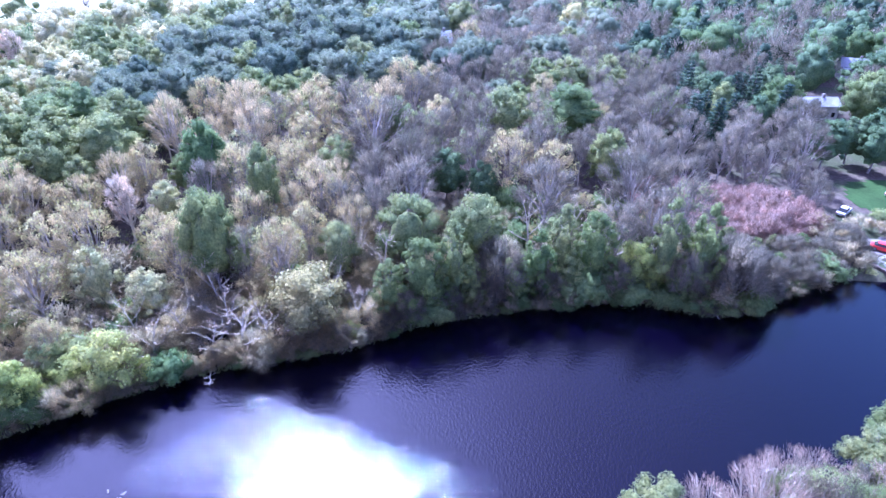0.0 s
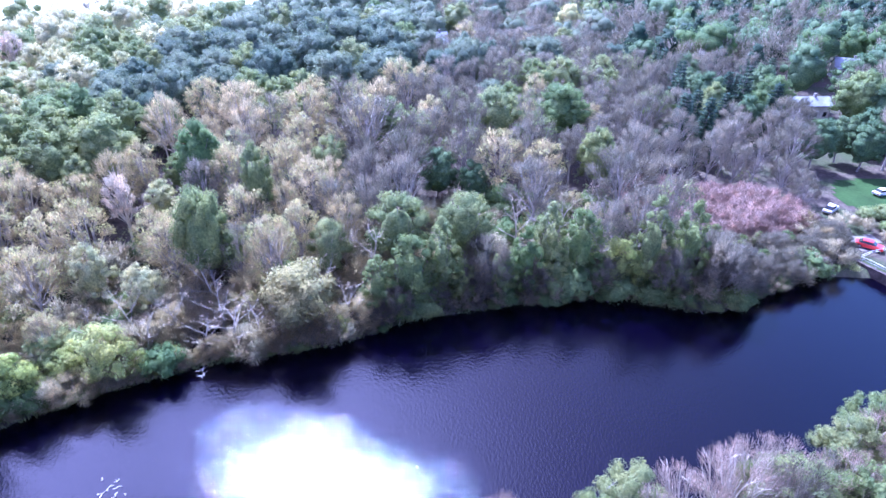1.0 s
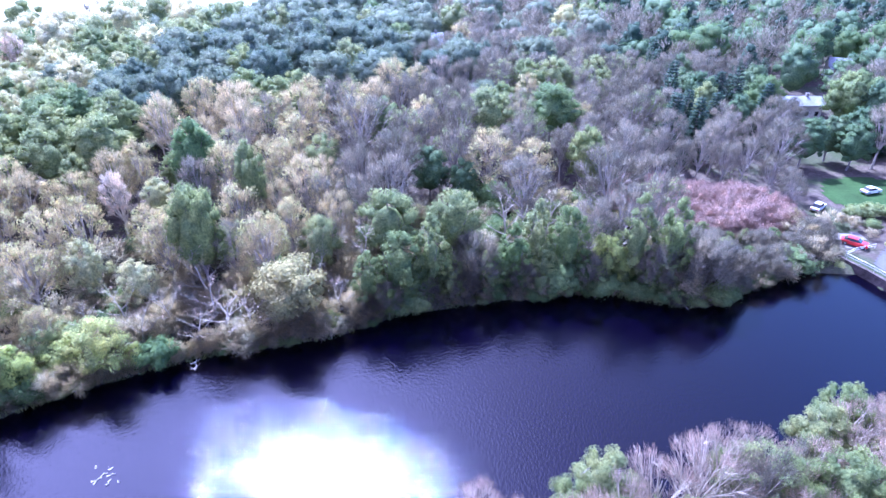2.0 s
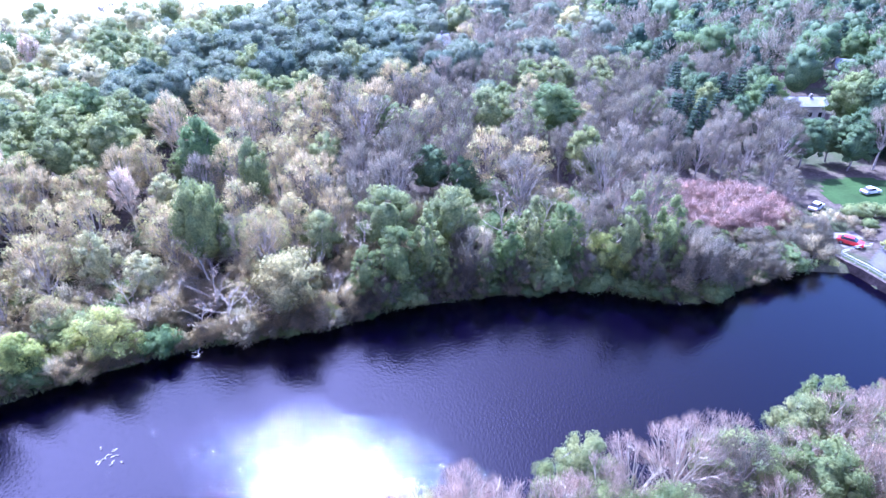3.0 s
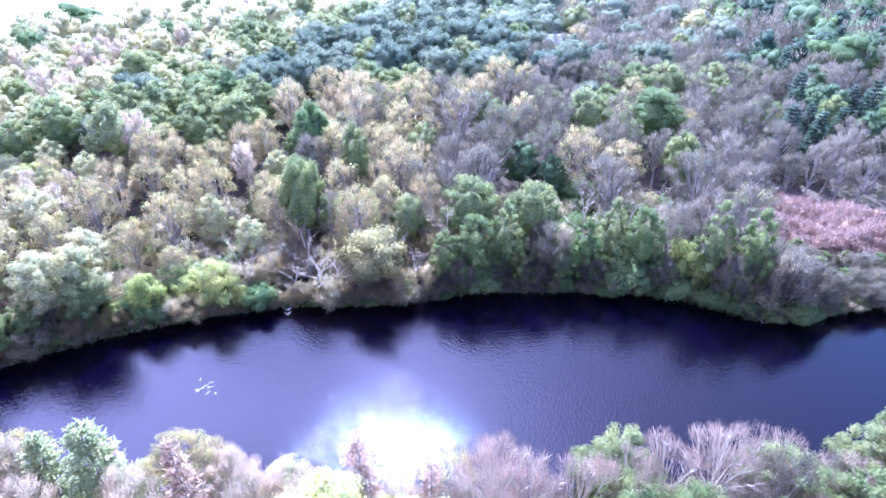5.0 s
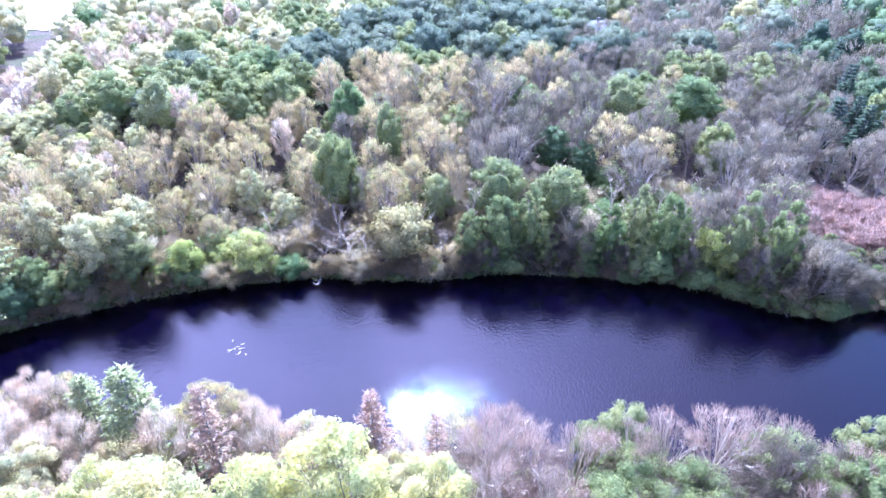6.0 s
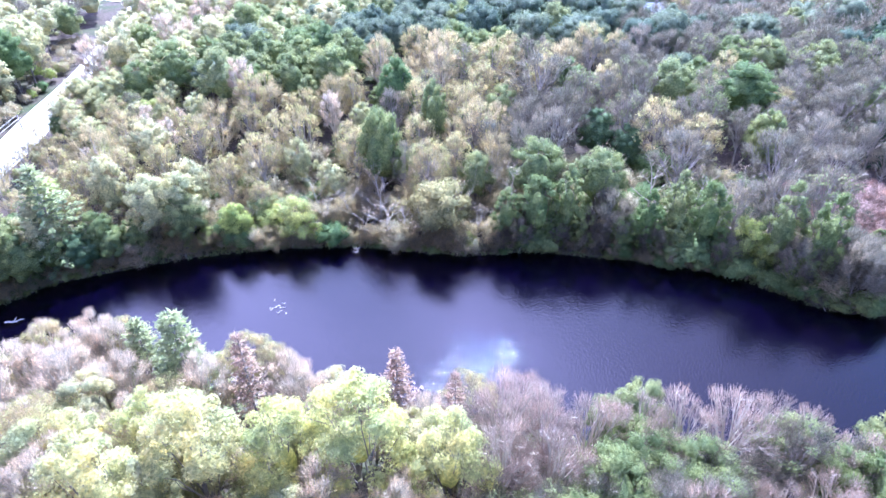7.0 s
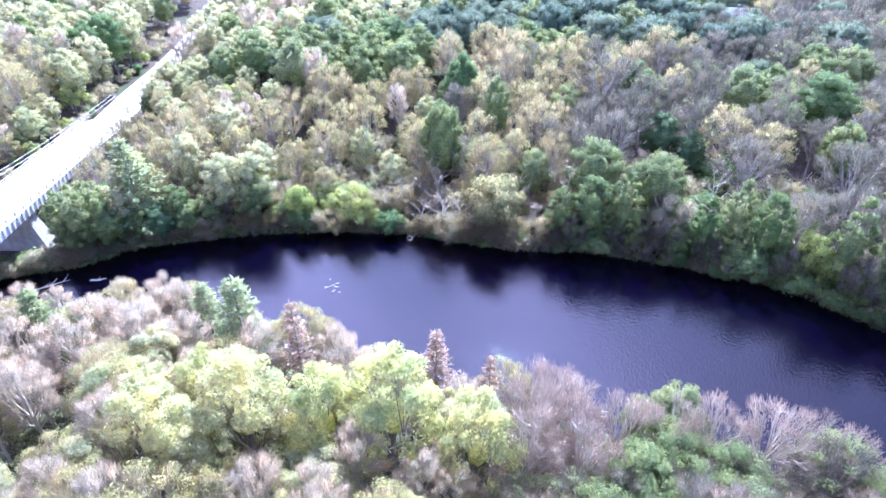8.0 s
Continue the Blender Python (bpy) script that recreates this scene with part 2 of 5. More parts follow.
# ---- building helpers ----
class Shape:
    """Gathers corners and faces for one mesh."""

    def __init__(self):
        self.v, self.f = [], []

    def tube(self, points, radii, sides=5, cap=True):
        points = [Vector(p) for p in points]
        base, side = len(self.v), None
        for n, (p, r) in enumerate(zip(points, radii)):
            way_on = (points[min(n + 1, len(points) - 1)] - points[max(n - 1, 0)]).normalized()
            side = way_on.orthogonal() if side is None else side - way_on * side.dot(way_on)
            side = (side if side.length > 1e-6 else way_on.orthogonal()).normalized()
            other = way_on.cross(side)
            for k in range(sides):
                a = 2 * math.pi * k / sides
                self.v.append(p + (side * math.cos(a) + other * math.sin(a)) * r)
        for n in range(len(points) - 1):
            for k in range(sides):
                a, b = base + n * sides + k, base + n * sides + (k + 1) % sides
                self.f.append((a, b, b + sides, a + sides))
        if cap:
            self.f.append(tuple(base + (len(points) - 1) * sides + k for k in range(sides)))
            self.f.append(tuple(base + k for k in reversed(range(sides))))

    def box(self, centre, size, m=None):
        m = m or Matrix()
        base = len(self.v)
        for x in (-0.5, 0.5):
            for y in (-0.5, 0.5):
                for z in (-0.5, 0.5):
                    self.v.append(m @ Vector((centre[0] + x * size[0], centre[1] + y * size[1], centre[2] + z * size[2])))
        for q in ((0, 1, 3, 2), (4, 6, 7, 5), (0, 4, 5, 1), (2, 3, 7, 6), (0, 2, 6, 4), (1, 5, 7, 3)):
            self.f.append(tuple(base + k for k in q))

    def solid(self, low, high):
        """A prism between two rings of corners, the low one counter-clockwise from above."""
        n, base = len(low), len(self.v)
        self.v += [Vector(p) for p in low] + [Vector(p) for p in high]
        for k in range(n):
            j = (k + 1) % n
            self.f.append((base + k, base + j, base + n + j, base + n + k))
        self.f.append(tuple(base + k for k in reversed(range(n))))
        self.f.append(tuple(base + n + k for k in range(n)))

    def mesh(self, name, mat, smooth=False):
        me = bpy.data.meshes.new(name)
        me.from_pydata([tuple(p) for p in self.v], [], self.f)
        me.materials.append(mat)
        if smooth:
            me.polygons.foreach_set("use_smooth", [True] * len(me.polygons))
        me.update()
        return me


def part(name, shape, mat, parent, label="", smooth=False, bevel=0.0):
    ob = new(name, shape.mesh(name, M[mat], smooth) if isinstance(shape, Shape) else shape)
    ob.parent = parent
    if bevel:
        b = ob.modifiers.new("bevel", "BEVEL")
        b.width, b.segments = bevel, 2
    if label:
        tagged(ob, label)
    return ob


def thing(name, label, category, m=None, group="", kind=""):
    ob = new(name)
    ob.empty_display_size = 0.3
    ob.matrix_world = m or Matrix()
    return tagged(ob, label, category, group, kind)


def smooth_line(points, step=1.5):
    """A rounded line through the given points."""
    p = np.array([points[0], *points, points[-1]], float)
    out = []
    for a, b, c, d in zip(p, p[1:], p[2:], p[3:]):
        for s in np.arange(0, 1, step / max(step, np.linalg.norm(c - b))):
            out.append(0.5 * (2 * b + (c - a) * s + (2 * a - 5 * b + 4 * c - d) * s * s + (3 * b - a - 3 * c + d) * s**3))
    return np.array([*out, p[-1]])


# ---- the lie of the land ----
FAR_SHORE = [(-140, -75), (-104, -20), (-80, 11), (-72, 20.5), (-68.6, 28.5), (-56.6, 40.6), (-46.2, 48.4), (-37, 53.5), (-28, 57.7), (-14, 61.3), (-1.8, 67.8), (6, 70),
             (19, 72.6), (28, 74), (35, 72.6), (41, 71), (48, 71.8), (57, 77.5), (68, 82), (73.2, 82.2)]
WALL_FOOT = [(73.2, 82.2), (75.4, 82.0), (76.7, 79.6), (78.5, 74.8), (81.2, 68.4), (86, 61)]
NEAR_SHORE = [(86, 61), (76, 56), (64, 52), (54, 47), (44, 41.5), (34, 37), (18, 32.5), (4, 29.5), (-8, 26), (-18, 24), (-30, 21.5), (-42, 18), (-54, 11), (-70, -3), (-92, -35), (-120, -88)]
shore_far, shore_wall, shore_near = smooth_line(FAR_SHORE), smooth_line(WALL_FOOT), smooth_line(NEAR_SHORE)
pond_edge = np.concatenate([shore_far, shore_wall, shore_near])
ROAD_LINE = smooth_line([(-80.5, 8), (-91, 25), (-103, 46), (-116, 64), (-131, 86), (-148, 108), (-170, 136), (-205, 176)], 3.0)
BRIDGE_TOP = 8.4


def to_line(x, y, line):
    """The distance of places to a line of points."""
    a, d = line[:-1], np.diff(line, axis=0)
    size = np.maximum((d * d).sum(1), 1e-9)
    out = []
    for px, py in zip(np.array_split(x, x.size // 4000 + 1), np.array_split(y, x.size // 4000 + 1)):
        u, v = px[:, None] - a[:, 0], py[:, None] - a[:, 1]
        k = np.clip((u * d[:, 0] + v * d[:, 1]) / size, 0, 1)
        out.append(np.sqrt(((u - k * d[:, 0]) ** 2 + (v - k * d[:, 1]) ** 2).min(1)))
    return np.concatenate(out)


def in_pond(x, y):
    a, b = pond_edge, np.roll(pond_edge, -1, 0)
    out = []
    for px, py in zip(np.array_split(x, x.size // 4000 + 1), np.array_split(y, x.size // 4000 + 1)):
        cross = (a[:, 1] > py[:, None]) != (b[:, 1] > py[:, None])
        left = px[:, None] < (b[:, 0] - a[:, 0]) * (py[:, None] - a[:, 1]) / (b[:, 1] - a[:, 1] + 1e-9) + a[:, 0]
        out.append((cross & left).sum(1) % 2 == 1)
    return np.concatenate(out)


def ease(v, a, b):
    s = np.clip((v - a) / (b - a), 0, 1)
    return s * s * (3 - 2 * s)


def ground_height(x, y):
    x, y = np.atleast_1d(np.asarray(x, float)), np.atleast_1d(np.asarray(y, float))
    far, near = to_line(x, y, shore_far), to_line(x, y, shore_near)
    edge = np.minimum(np.minimum(far, near), to_line(x, y, shore_wall))
    hill = 7.0 * ease(far, 4, 55) * (1 - ease(x, 20, 62)) + 1.0 * ease(far, 1, 6)
    hill += 3.0 * ease(y, 140, 320)
    bank = 5.5 * ease(near, 1, 30) + 0.6 * ease(near, 0, 2)
    z = np.where(near < far, bank, hill) + 0.35 * np.sin(x * 0.21) * np.cos(y * 0.17) * ease(edge, 2, 12)
    lot = ease(-to_line(x, y, np.array([(80, 90), (96, 112)])), -18, -8)
    z = z * (1 - lot) + 1.15 * lot
    off_road = to_line(x, y, ROAD_LINE[10:])
    z = np.maximum(z, (BRIDGE_TOP - 0.25) - np.maximum(off_road - 4.5, 0) * 0.55)
    return np.where(in_pond(x, y), -np.minimum(2.2, 0.12 + 0.45 * edge), np.maximum(z, 0.12 + 0.1 * ease(edge, 0, 1)))


def spaced(low, high, step, reach):
    """Even steps in the middle, ever wider ones outside."""
    inner = list(np.arange(low, high + step, step))
    out, s = [], step
    while not out or out[-1] < reach:
        s *= 1.35
        out.append((out[-1] if out else 0) + s)
    return np.array([low - v for v in reversed(out)] + inner + [inner[-1] + v for v in out])


def build_ground():
    xs, ys = spaced(-180, 160, 1.6, 2500), spaced(-60, 240, 1.6, 2500)
    gx, gy = np.meshgrid(xs, ys)
    gz = ground_height(gx.ravel(), gy.ravel())
    nx = len(xs)
    me = bpy.data.meshes.new("ground")
    k = (np.arange(len(ys) - 1)[:, None] * nx + np.arange(nx - 1)).ravel()
    me.from_pydata(np.stack([gx.ravel(), gy.ravel(), gz], 1).tolist(), [], np.stack([k, k + 1, k + nx + 1, k + nx], 1).tolist())
    me.materials.append(M["floor"])
    me.polygons.foreach_set("use_smooth", [True] * len(me.polygons))
    tagged(new("ground", me), "brown leaf-littered forest ground with mossy patches", "ground", kind="structure")


build_ground()
s = Shape()
s.v = [Vector((p[0] * 1.0, p[1] * 1.0, 0)) for p in ((-190, -130), (110, -130), (110, 110), (-190, 110))]
s.f = [(0, 1, 2, 3)]
tagged(new("water", s.mesh("water", M["water"])), "dark rippled pond water reflecting sun and cloud", "water", kind="structure")


# ---- trees ----
def grow(rng, tall, wide, bare_below, limbs, subs, twigs, lean=0.0, rise=0.45):
    """A trunk with limbs, branches and twigs: a list of (points, radii, level) and the twig ends (place, way, level)."""
    out, ends = [], []
    top = tall * 0.80
    bend = Vector((rng.uniform(-1, 1), rng.uniform(-1, 1), 0)) * tall * 0.03
    trunk = [Vector((lean * s * s * tall, 0, s * top)) + bend * math.sin(s * 3.0) for s in (0, 0.2, 0.4, 0.6, 0.8, 1.0)]
    r0 = tall * 0.0125
    out.append((trunk, [r0 * 1.25, r0, r0 * 0.85, r0 * 0.65, r0 * 0.42, r0 * 0.2], 0))

    def along(points, s):
        s = s * (len(points) - 1)
        k = min(int(s), len(points) - 2)
        return points[k].lerp(points[k + 1], s - k)

    spin = rng.uniform(0, 6.28)
    for n in range(limbs):
        s = bare_below + (1 - bare_below) * ((n + rng.random() * 0.8) / limbs)
        start = along(trunk, min(s, 0.99))
        spin += 2.4 + rng.uniform(-0.4, 0.4)
        u = (s - bare_below) / (1 - bare_below)
        reach = wide * (math.sin(math.pi * (0.30 + 0.62 * u)) * 0.85 + 0.15) * rng.uniform(0.75, 1.15)
        up = rise + 0.9 * u + rng.uniform(-0.15, 0.2)
        way_out = Vector((math.cos(spin), math.sin(spin), up)).normalized()
        pts, p, d = [start], start, way_out
        for _ in range(3):
            d = (d + Vector((rng.uniform(-0.22, 0.22), rng.uniform(-0.22, 0.22), 0.12))).normalized()
            p = p + d * reach / 3
            pts.append(p)
        r = r0 * (0.52 - 0.24 * u)
        out.append((pts, [r, r * 0.7, r * 0.45, r * 0.2], 1))
        for k in range(subs):
            q = 0.3 + 0.7 * (k + rng.random()) / subs
            a = along(pts, min(q, 0.99))
            side = Vector((rng.uniform(-1, 1), rng.uniform(-1, 1), rng.uniform(-0.35, 0.9))).normalized()
            d2 = (way_out * 0.65 + side * 0.8).normalized()
            l2 = reach * rng.uniform(0.3, 0.5)
            pts2 = [a, a + d2 * l2 * 0.5, a + (d2 + Vector((0, 0, 0.2))) * l2]
            out.append((pts2, [r * 0.38, r * 0.25, r * 0.1], 2))
            for j in range(twigs):
                w = 0.25 + 0.75 * (j + rng.random()) / twigs
                b = along(pts2, min(w, 0.99))
                d3 = (d2 * 0.6 + Vector((rng.uniform(-1, 1), rng.uniform(-1, 1), rng.uniform(-0.3, 1.0))).normalized()).normalized()
                ends.append((b, d3))
    return out, ends


def wood(branches, levels=2, sides=(7, 4, 3)):
    s = Shape()
    for pts, radii, level in branches:
        if level <= levels:
            s.tube(pts, radii, sides[level], cap=level == 0)
    return s


def sprig(s, a, way_on, length, width, rng, facing=None):
    """A thin tapering twig, its flat side turned roughly outwards."""
    out = (facing or Vector((0, 0, 1))) + Vector((rng.gauss(0, 0.45), rng.gauss(0, 0.45), rng.gauss(0, 0.45)))
    side = way_on.cross(out)
    side = (side if side.length > 1e-3 else way_on.orthogonal()).normalized() * width * 0.5
    n = len(s.v)
    s.v += [a - side, a + side, a + way_on * length]
    s.f.append((n, n + 1, n + 2))


def broom(s, at, way_on, count, length, width, rng, spread=0.45):
    """A fan of thin twigs that ends in a rounded outline."""
    for _ in range(count):
        d = (way_on + Vector((rng.gauss(0, spread), rng.gauss(0, spread), rng.gauss(0.1, spread)))).normalized()
        a = at + d * length * rng.uniform(0.0, 0.55) + Vector((rng.gauss(0, 0.12), rng.gauss(0, 0.12), rng.gauss(0, 0.12)))
        sprig(s, a, d, length * rng.uniform(0.4, 0.75), width, rng, way_on + Vector((0, 0, 0.6)))


def unit_ball(fineness):
    bm = bmesh.new()
    bmesh.ops.create_icosphere(bm, subdivisions=fineness, radius=1.0)
    out = np.array([tuple(v.co) for v in bm.verts]), np.array([[v.index for v in f.verts] for f in bm.faces])
    bm.free()
    return out


BALL, BALL_FACES = unit_ball(2)


def unit(v):
    return v / np.maximum(np.linalg.norm(v, axis=-1, keepdims=True), 1e-9)


class Leafage:
    """Gathers the loose sprays, twigs and dense hearts of one crown, with normals that follow its rounded clumps."""

    def __init__(self):
        self.v, self.n, self.f, self.size = [], [], [], 0

    def add(self, v, n, f):
        self.v.append(v)
        self.n.append(n)
        self.f.append(f + self.size)
        self.size += len(v)

    def triangles(self, tri, facing):
        """Single triangles, each wound so that it faces outwards."""
        turned = (np.cross(tri[:, 1] - tri[:, 0], tri[:, 2] - tri[:, 0]) * facing).sum(1) < 0
        tri[turned] = tri[turned][:, ::-1]
        self.add(tri.reshape(-1, 3), np.repeat(facing, 3, 0), np.arange(3 * len(tri)).reshape(-1, 3))

    def mesh(self, name, mat):
        v, n, f = np.concatenate(self.v), np.concatenate(self.n), np.concatenate(self.f)
        me = bpy.data.meshes.new(name)
        me.vertices.add(len(v))
        me.vertices.foreach_set("co", v.astype(np.float32).ravel())
        me.loops.add(3 * len(f))
        me.loops.foreach_set("vertex_index", f.astype(np.int32).ravel())
        me.polygons.add(len(f))
        me.polygons.foreach_set("loop_start", np.arange(0, 3 * len(f), 3, dtype=np.int32))
        me.materials.append(mat)
        me.update(calc_edges=True)
        me.polygons.foreach_set("use_smooth", np.ones(len(f), bool))
        me.normals_split_custom_set_from_vertices(unit(n).tolist())
        me.update()
        return me


def clumps_of(rng, centre, wide, high, count, low=-0.5, pointed=0.0, plump=1.0):
    """Unequal rounded clumps over the dome of a crown: their places and radii."""
    k = np.arange(count)
    z = np.clip(1 - (k + 0.5) / count * (1 - low) + rng.uniform(-0.1, 0.1, count), -1, 1)
    turn = k * 2.4 + rng.uniform(-0.35, 0.35, count)
    ring = np.sqrt(1 - z * z) * (1 - pointed * np.maximum(z, 0) ** 0.7)
    r = wide * rng.uniform(0.21, 0.40, count) * plump * (1 - 0.35 * pointed * np.maximum(z, 0)) * (20 / count) ** 0.4
    out = rng.uniform(0.78, 1.06, count)
    at = np.stack([np.cos(turn) * ring * (wide - r * 0.85) * out, np.sin(turn) * ring * (wide - r * 0.85) * out, z * (high - r * 0.6) * rng.uniform(0.88, 1.04, count)], 1)
    return centre + at, r


def outward(rng, count, away, bias=0.75):
    """Directions that mostly turn away from a crown's middle and upwards."""
    return unit(rng.normal(0, 0.72, (count, 3)) + away * bias + (0, 0, 0.25))


def knobs(rng, d, count=14):
    """The uneven reach of a clump: bulges and hollows."""
    w = unit(rng.normal(0, 1, (count, 3)) + (0, 0, 0.3))
    b = np.sqrt(np.maximum(1 - (1 - d @ w.T) / 0.16, 0)) * rng.uniform(0.6, 1.1, count)
    return 0.82 + 0.26 * b.max(1)


def leafy_crown(s, rng, centre, wide, high, count, sprays, size, depth=0.84, pointed=0.0, low=-0.5, plump=1.0):
    """A crown of clumps, each a dense heart under loose sprays of leaves."""
    centre = np.array(centre, float)
    at, r = clumps_of(rng, centre, wide, high, count, low, pointed, plump)
    ball, faces = BALL, BALL_FACES
    if depth:
        s.add(centre + ball * (wide * 0.86 * (1 - 0.35 * pointed), wide * 0.86 * (1 - 0.35 * pointed), high * 0.9) * depth * (1 + rng.normal(0, 0.05, (len(ball), 1))), ball, faces)
    share = r * r / (r * r).sum()
    for c, q, part_of in zip(at, r, share):
        seed = int(rng.integers(1 << 30))
        away = unit(c - centre)
        if depth:
            reach = knobs(np.random.default_rng(seed), ball) * (1 + rng.normal(0, 0.035, len(ball)))
            s.add(c + ball * reach[:, None] * (q * depth, q * depth, q * depth * 0.86), unit(ball * 0.7 + away * 0.6), faces)
        n = max(6, int(sprays * part_of))
        d = outward(rng, n, away)
        p = c + d * (knobs(np.random.default_rng(seed), d) * rng.uniform(0.62, 1.25, n))[:, None] * (q, q, q * 0.86)
        apart = np.linalg.norm((p[:, None] - at[None]) / (1, 1, 0.86), axis=2) / r
        keep = (apart < 0.6).sum(1) == 0
        p, d = p[keep], d[keep]
        if not len(p):
            continue
        facing = unit(d * 0.55 + unit(p - centre) * 0.6 + (0, 0, 0.12))
        n = len(p)
        flat = unit(facing + rng.normal(0, 0.5, (n, 3)))
        u = unit(np.cross(flat, rng.normal(0, 1, (n, 3))))
        w = np.cross(flat, u)
        big = (size * rng.uniform(0.55, 1.3, n))[:, None]
        shade = unit(facing + rng.normal(0, 0.16, (n, 3)))
        for way_on, across in ((u + w * 0.45, w), (w * 0.8 - u * 0.6, u)):
            root = p - way_on * big * 0.45
            s.triangles(np.stack([root - across * big * 0.2, root + across * big * 0.2, p + way_on * big * 0.6 - flat * big * 0.12], 1), shade)


def twig_crown(s, rng, centre, wide, high, at, r, twigs, length, width):
    """The bare crown of a tree: clumps of fine twigs that fan outwards."""
    centre = np.array(centre, float)
    share = r ** 1.6 / (r ** 1.6).sum()
    for c, q, part_of in zip(at, r, share):
        n = max(6, int(twigs * part_of))
        away = unit(c - centre)
        d = outward(rng, n, away, 0.55)
        tip = c + d * (q * rng.uniform(0.45, 1.18, n))[:, None]
        root = centre + (c - centre) * 0.6 - (0, 0, high * 0.16)
        way_on = unit(unit(tip - root) * 0.7 + d * 0.35 + rng.normal(0, 0.2, (n, 3)) + (0, 0, 0.12))
        l = (length * rng.uniform(0.5, 1.25, n))[:, None]
        facing = unit(d * 0.7 + unit(tip - centre) * 0.5 + (0, 0, 0.1))
        side = unit(np.cross(way_on, facing + rng.normal(0, 0.4, (n, 3)))) * width * 0.5
        base = tip - way_on * l
        s.triangles(np.stack([base - side, base + side, tip], 1), unit(facing + rng.normal(0, 0.2, (n, 3))))


def limbs_to(rng, tall, fork, at, r, subs, thick=1.0, lean=0.0):
    """A trunk that forks into a limb for each clump of the crown, with branches: (points, radii, level)."""
    r0 = tall * 0.0135 * thick
    bend = Vector((rng.uniform(-1, 1), rng.uniform(-1, 1), 0)) * tall * 0.025
    trunk = [Vector((lean * s * s * tall, 0, s * tall * 0.78)) + bend * math.sin(s * 3.0) for s in (0, 0.2, 0.4, 0.6, 0.8, 1.0)]
    out = [(trunk, [r0 * 1.3, r0, r0 * 0.85, r0 * 0.62, r0 * 0.4, r0 * 0.15], 0)]
    for c, q in zip(at, r):
        c = Vector(c)
        z = tall * fork + max(c.z - tall * fork, 0) * rng.uniform(0.05, 0.45)
        z = min(z, c.z * 0.9, tall * 0.7)
        s = z / (tall * 0.78) * 5
        k = min(int(s), 4)
        start = trunk[k].lerp(trunk[k + 1], s - k)
        way = c - start
        wave = Vector(rng.normal(0, 0.05, 3)) * way.length
        pts = [start, start + way * 0.35 + wave, start + way * 0.7 + wave * 0.3 + Vector((0, 0, way.length * 0.05)), c + Vector((0, 0, q * 0.35))]
        a = r0 * rng.uniform(0.34, 0.5) * min(1.0, way.length / (0.28 * tall))
        out.append((pts, [a, a * 0.75, a * 0.5, a * 0.18], 1))
        for _ in range(subs):
            g = rng.uniform(0.9, 2.9)
            k = int(g)
            o = pts[k].lerp(pts[k + 1], g - k)
            d = Vector(outward(rng, 1, np.array(way.normalized()))[0])
            e = c + d * q * rng.uniform(0.55, 0.95)
            m = o.lerp(e, 0.5) + Vector(rng.normal(0, 0.06, 3)) * (e - o).length
            out.append(([o, m, e], [a * 0.42, a * 0.28, a * 0.1], 2))
    return out


def conifer_parts(rng, tall, wide, blades, size):
    """A pole with whorls of drooping boughs, each feathered with sprays of needles."""
    w, s = Shape(), Leafage()
    w.tube([(0, 0, 0), (0, 0, tall * 0.5), (0, 0, tall * 0.99)], [tall * 0.011, tall * 0.007, 0.02], 6)
    rings = max(8, int(tall * 1.3))
    for n in range(rings):
        u = n / rings
        z = tall * (0.08 + 0.9 * u)
        reach = wide * (1 - u) ** 0.85 * rng.uniform(0.8, 1.15) + 0.15
        for k in range(7):
            a = k * 0.9 + n * 0.7 + rng.uniform(-0.3, 0.3)
            out = np.array((math.cos(a), math.sin(a), -0.2 + 0.6 * u))
            e = reach * rng.uniform(0.7, 1.12)
            root = np.array((0, 0, z))
            w.tube([root, root + out * e], [0.05 * (1 - u) + 0.015, 0.01], 3, cap=False)
            count = max(5, int(blades * (1 - u * 0.75)))
            q = rng.uniform(0.1, 1.0, count) ** 0.7
            side = np.array((-out[1], out[0], 0)) * rng.choice((-1, 1), count)[:, None]
            p = root + out * (e * q)[:, None] + rng.normal(0, 0.07, (count, 3)) * (1 + e * 0.3)
            way_on = unit(out * 0.7 + side * rng.uniform(0.2, 1.0, count)[:, None] + rng.normal(0, 0.2, (count, 3)) + (0, 0, -0.1))
            l = (size * rng.uniform(0.7, 1.5, count) * (1.3 - 0.5 * q))[:, None]
            across = unit(np.cross(way_on, (0, 0, 1.0) + rng.normal(0, 0.35, (count, 3)))) * l * 0.2
            s.triangles(np.stack([p - across, p + across, p + way_on * l], 1), unit(out * 0.6 + np.array((0, 0, 0.6)) + rng.normal(0, 0.2, (count, 3))))
    return w, s


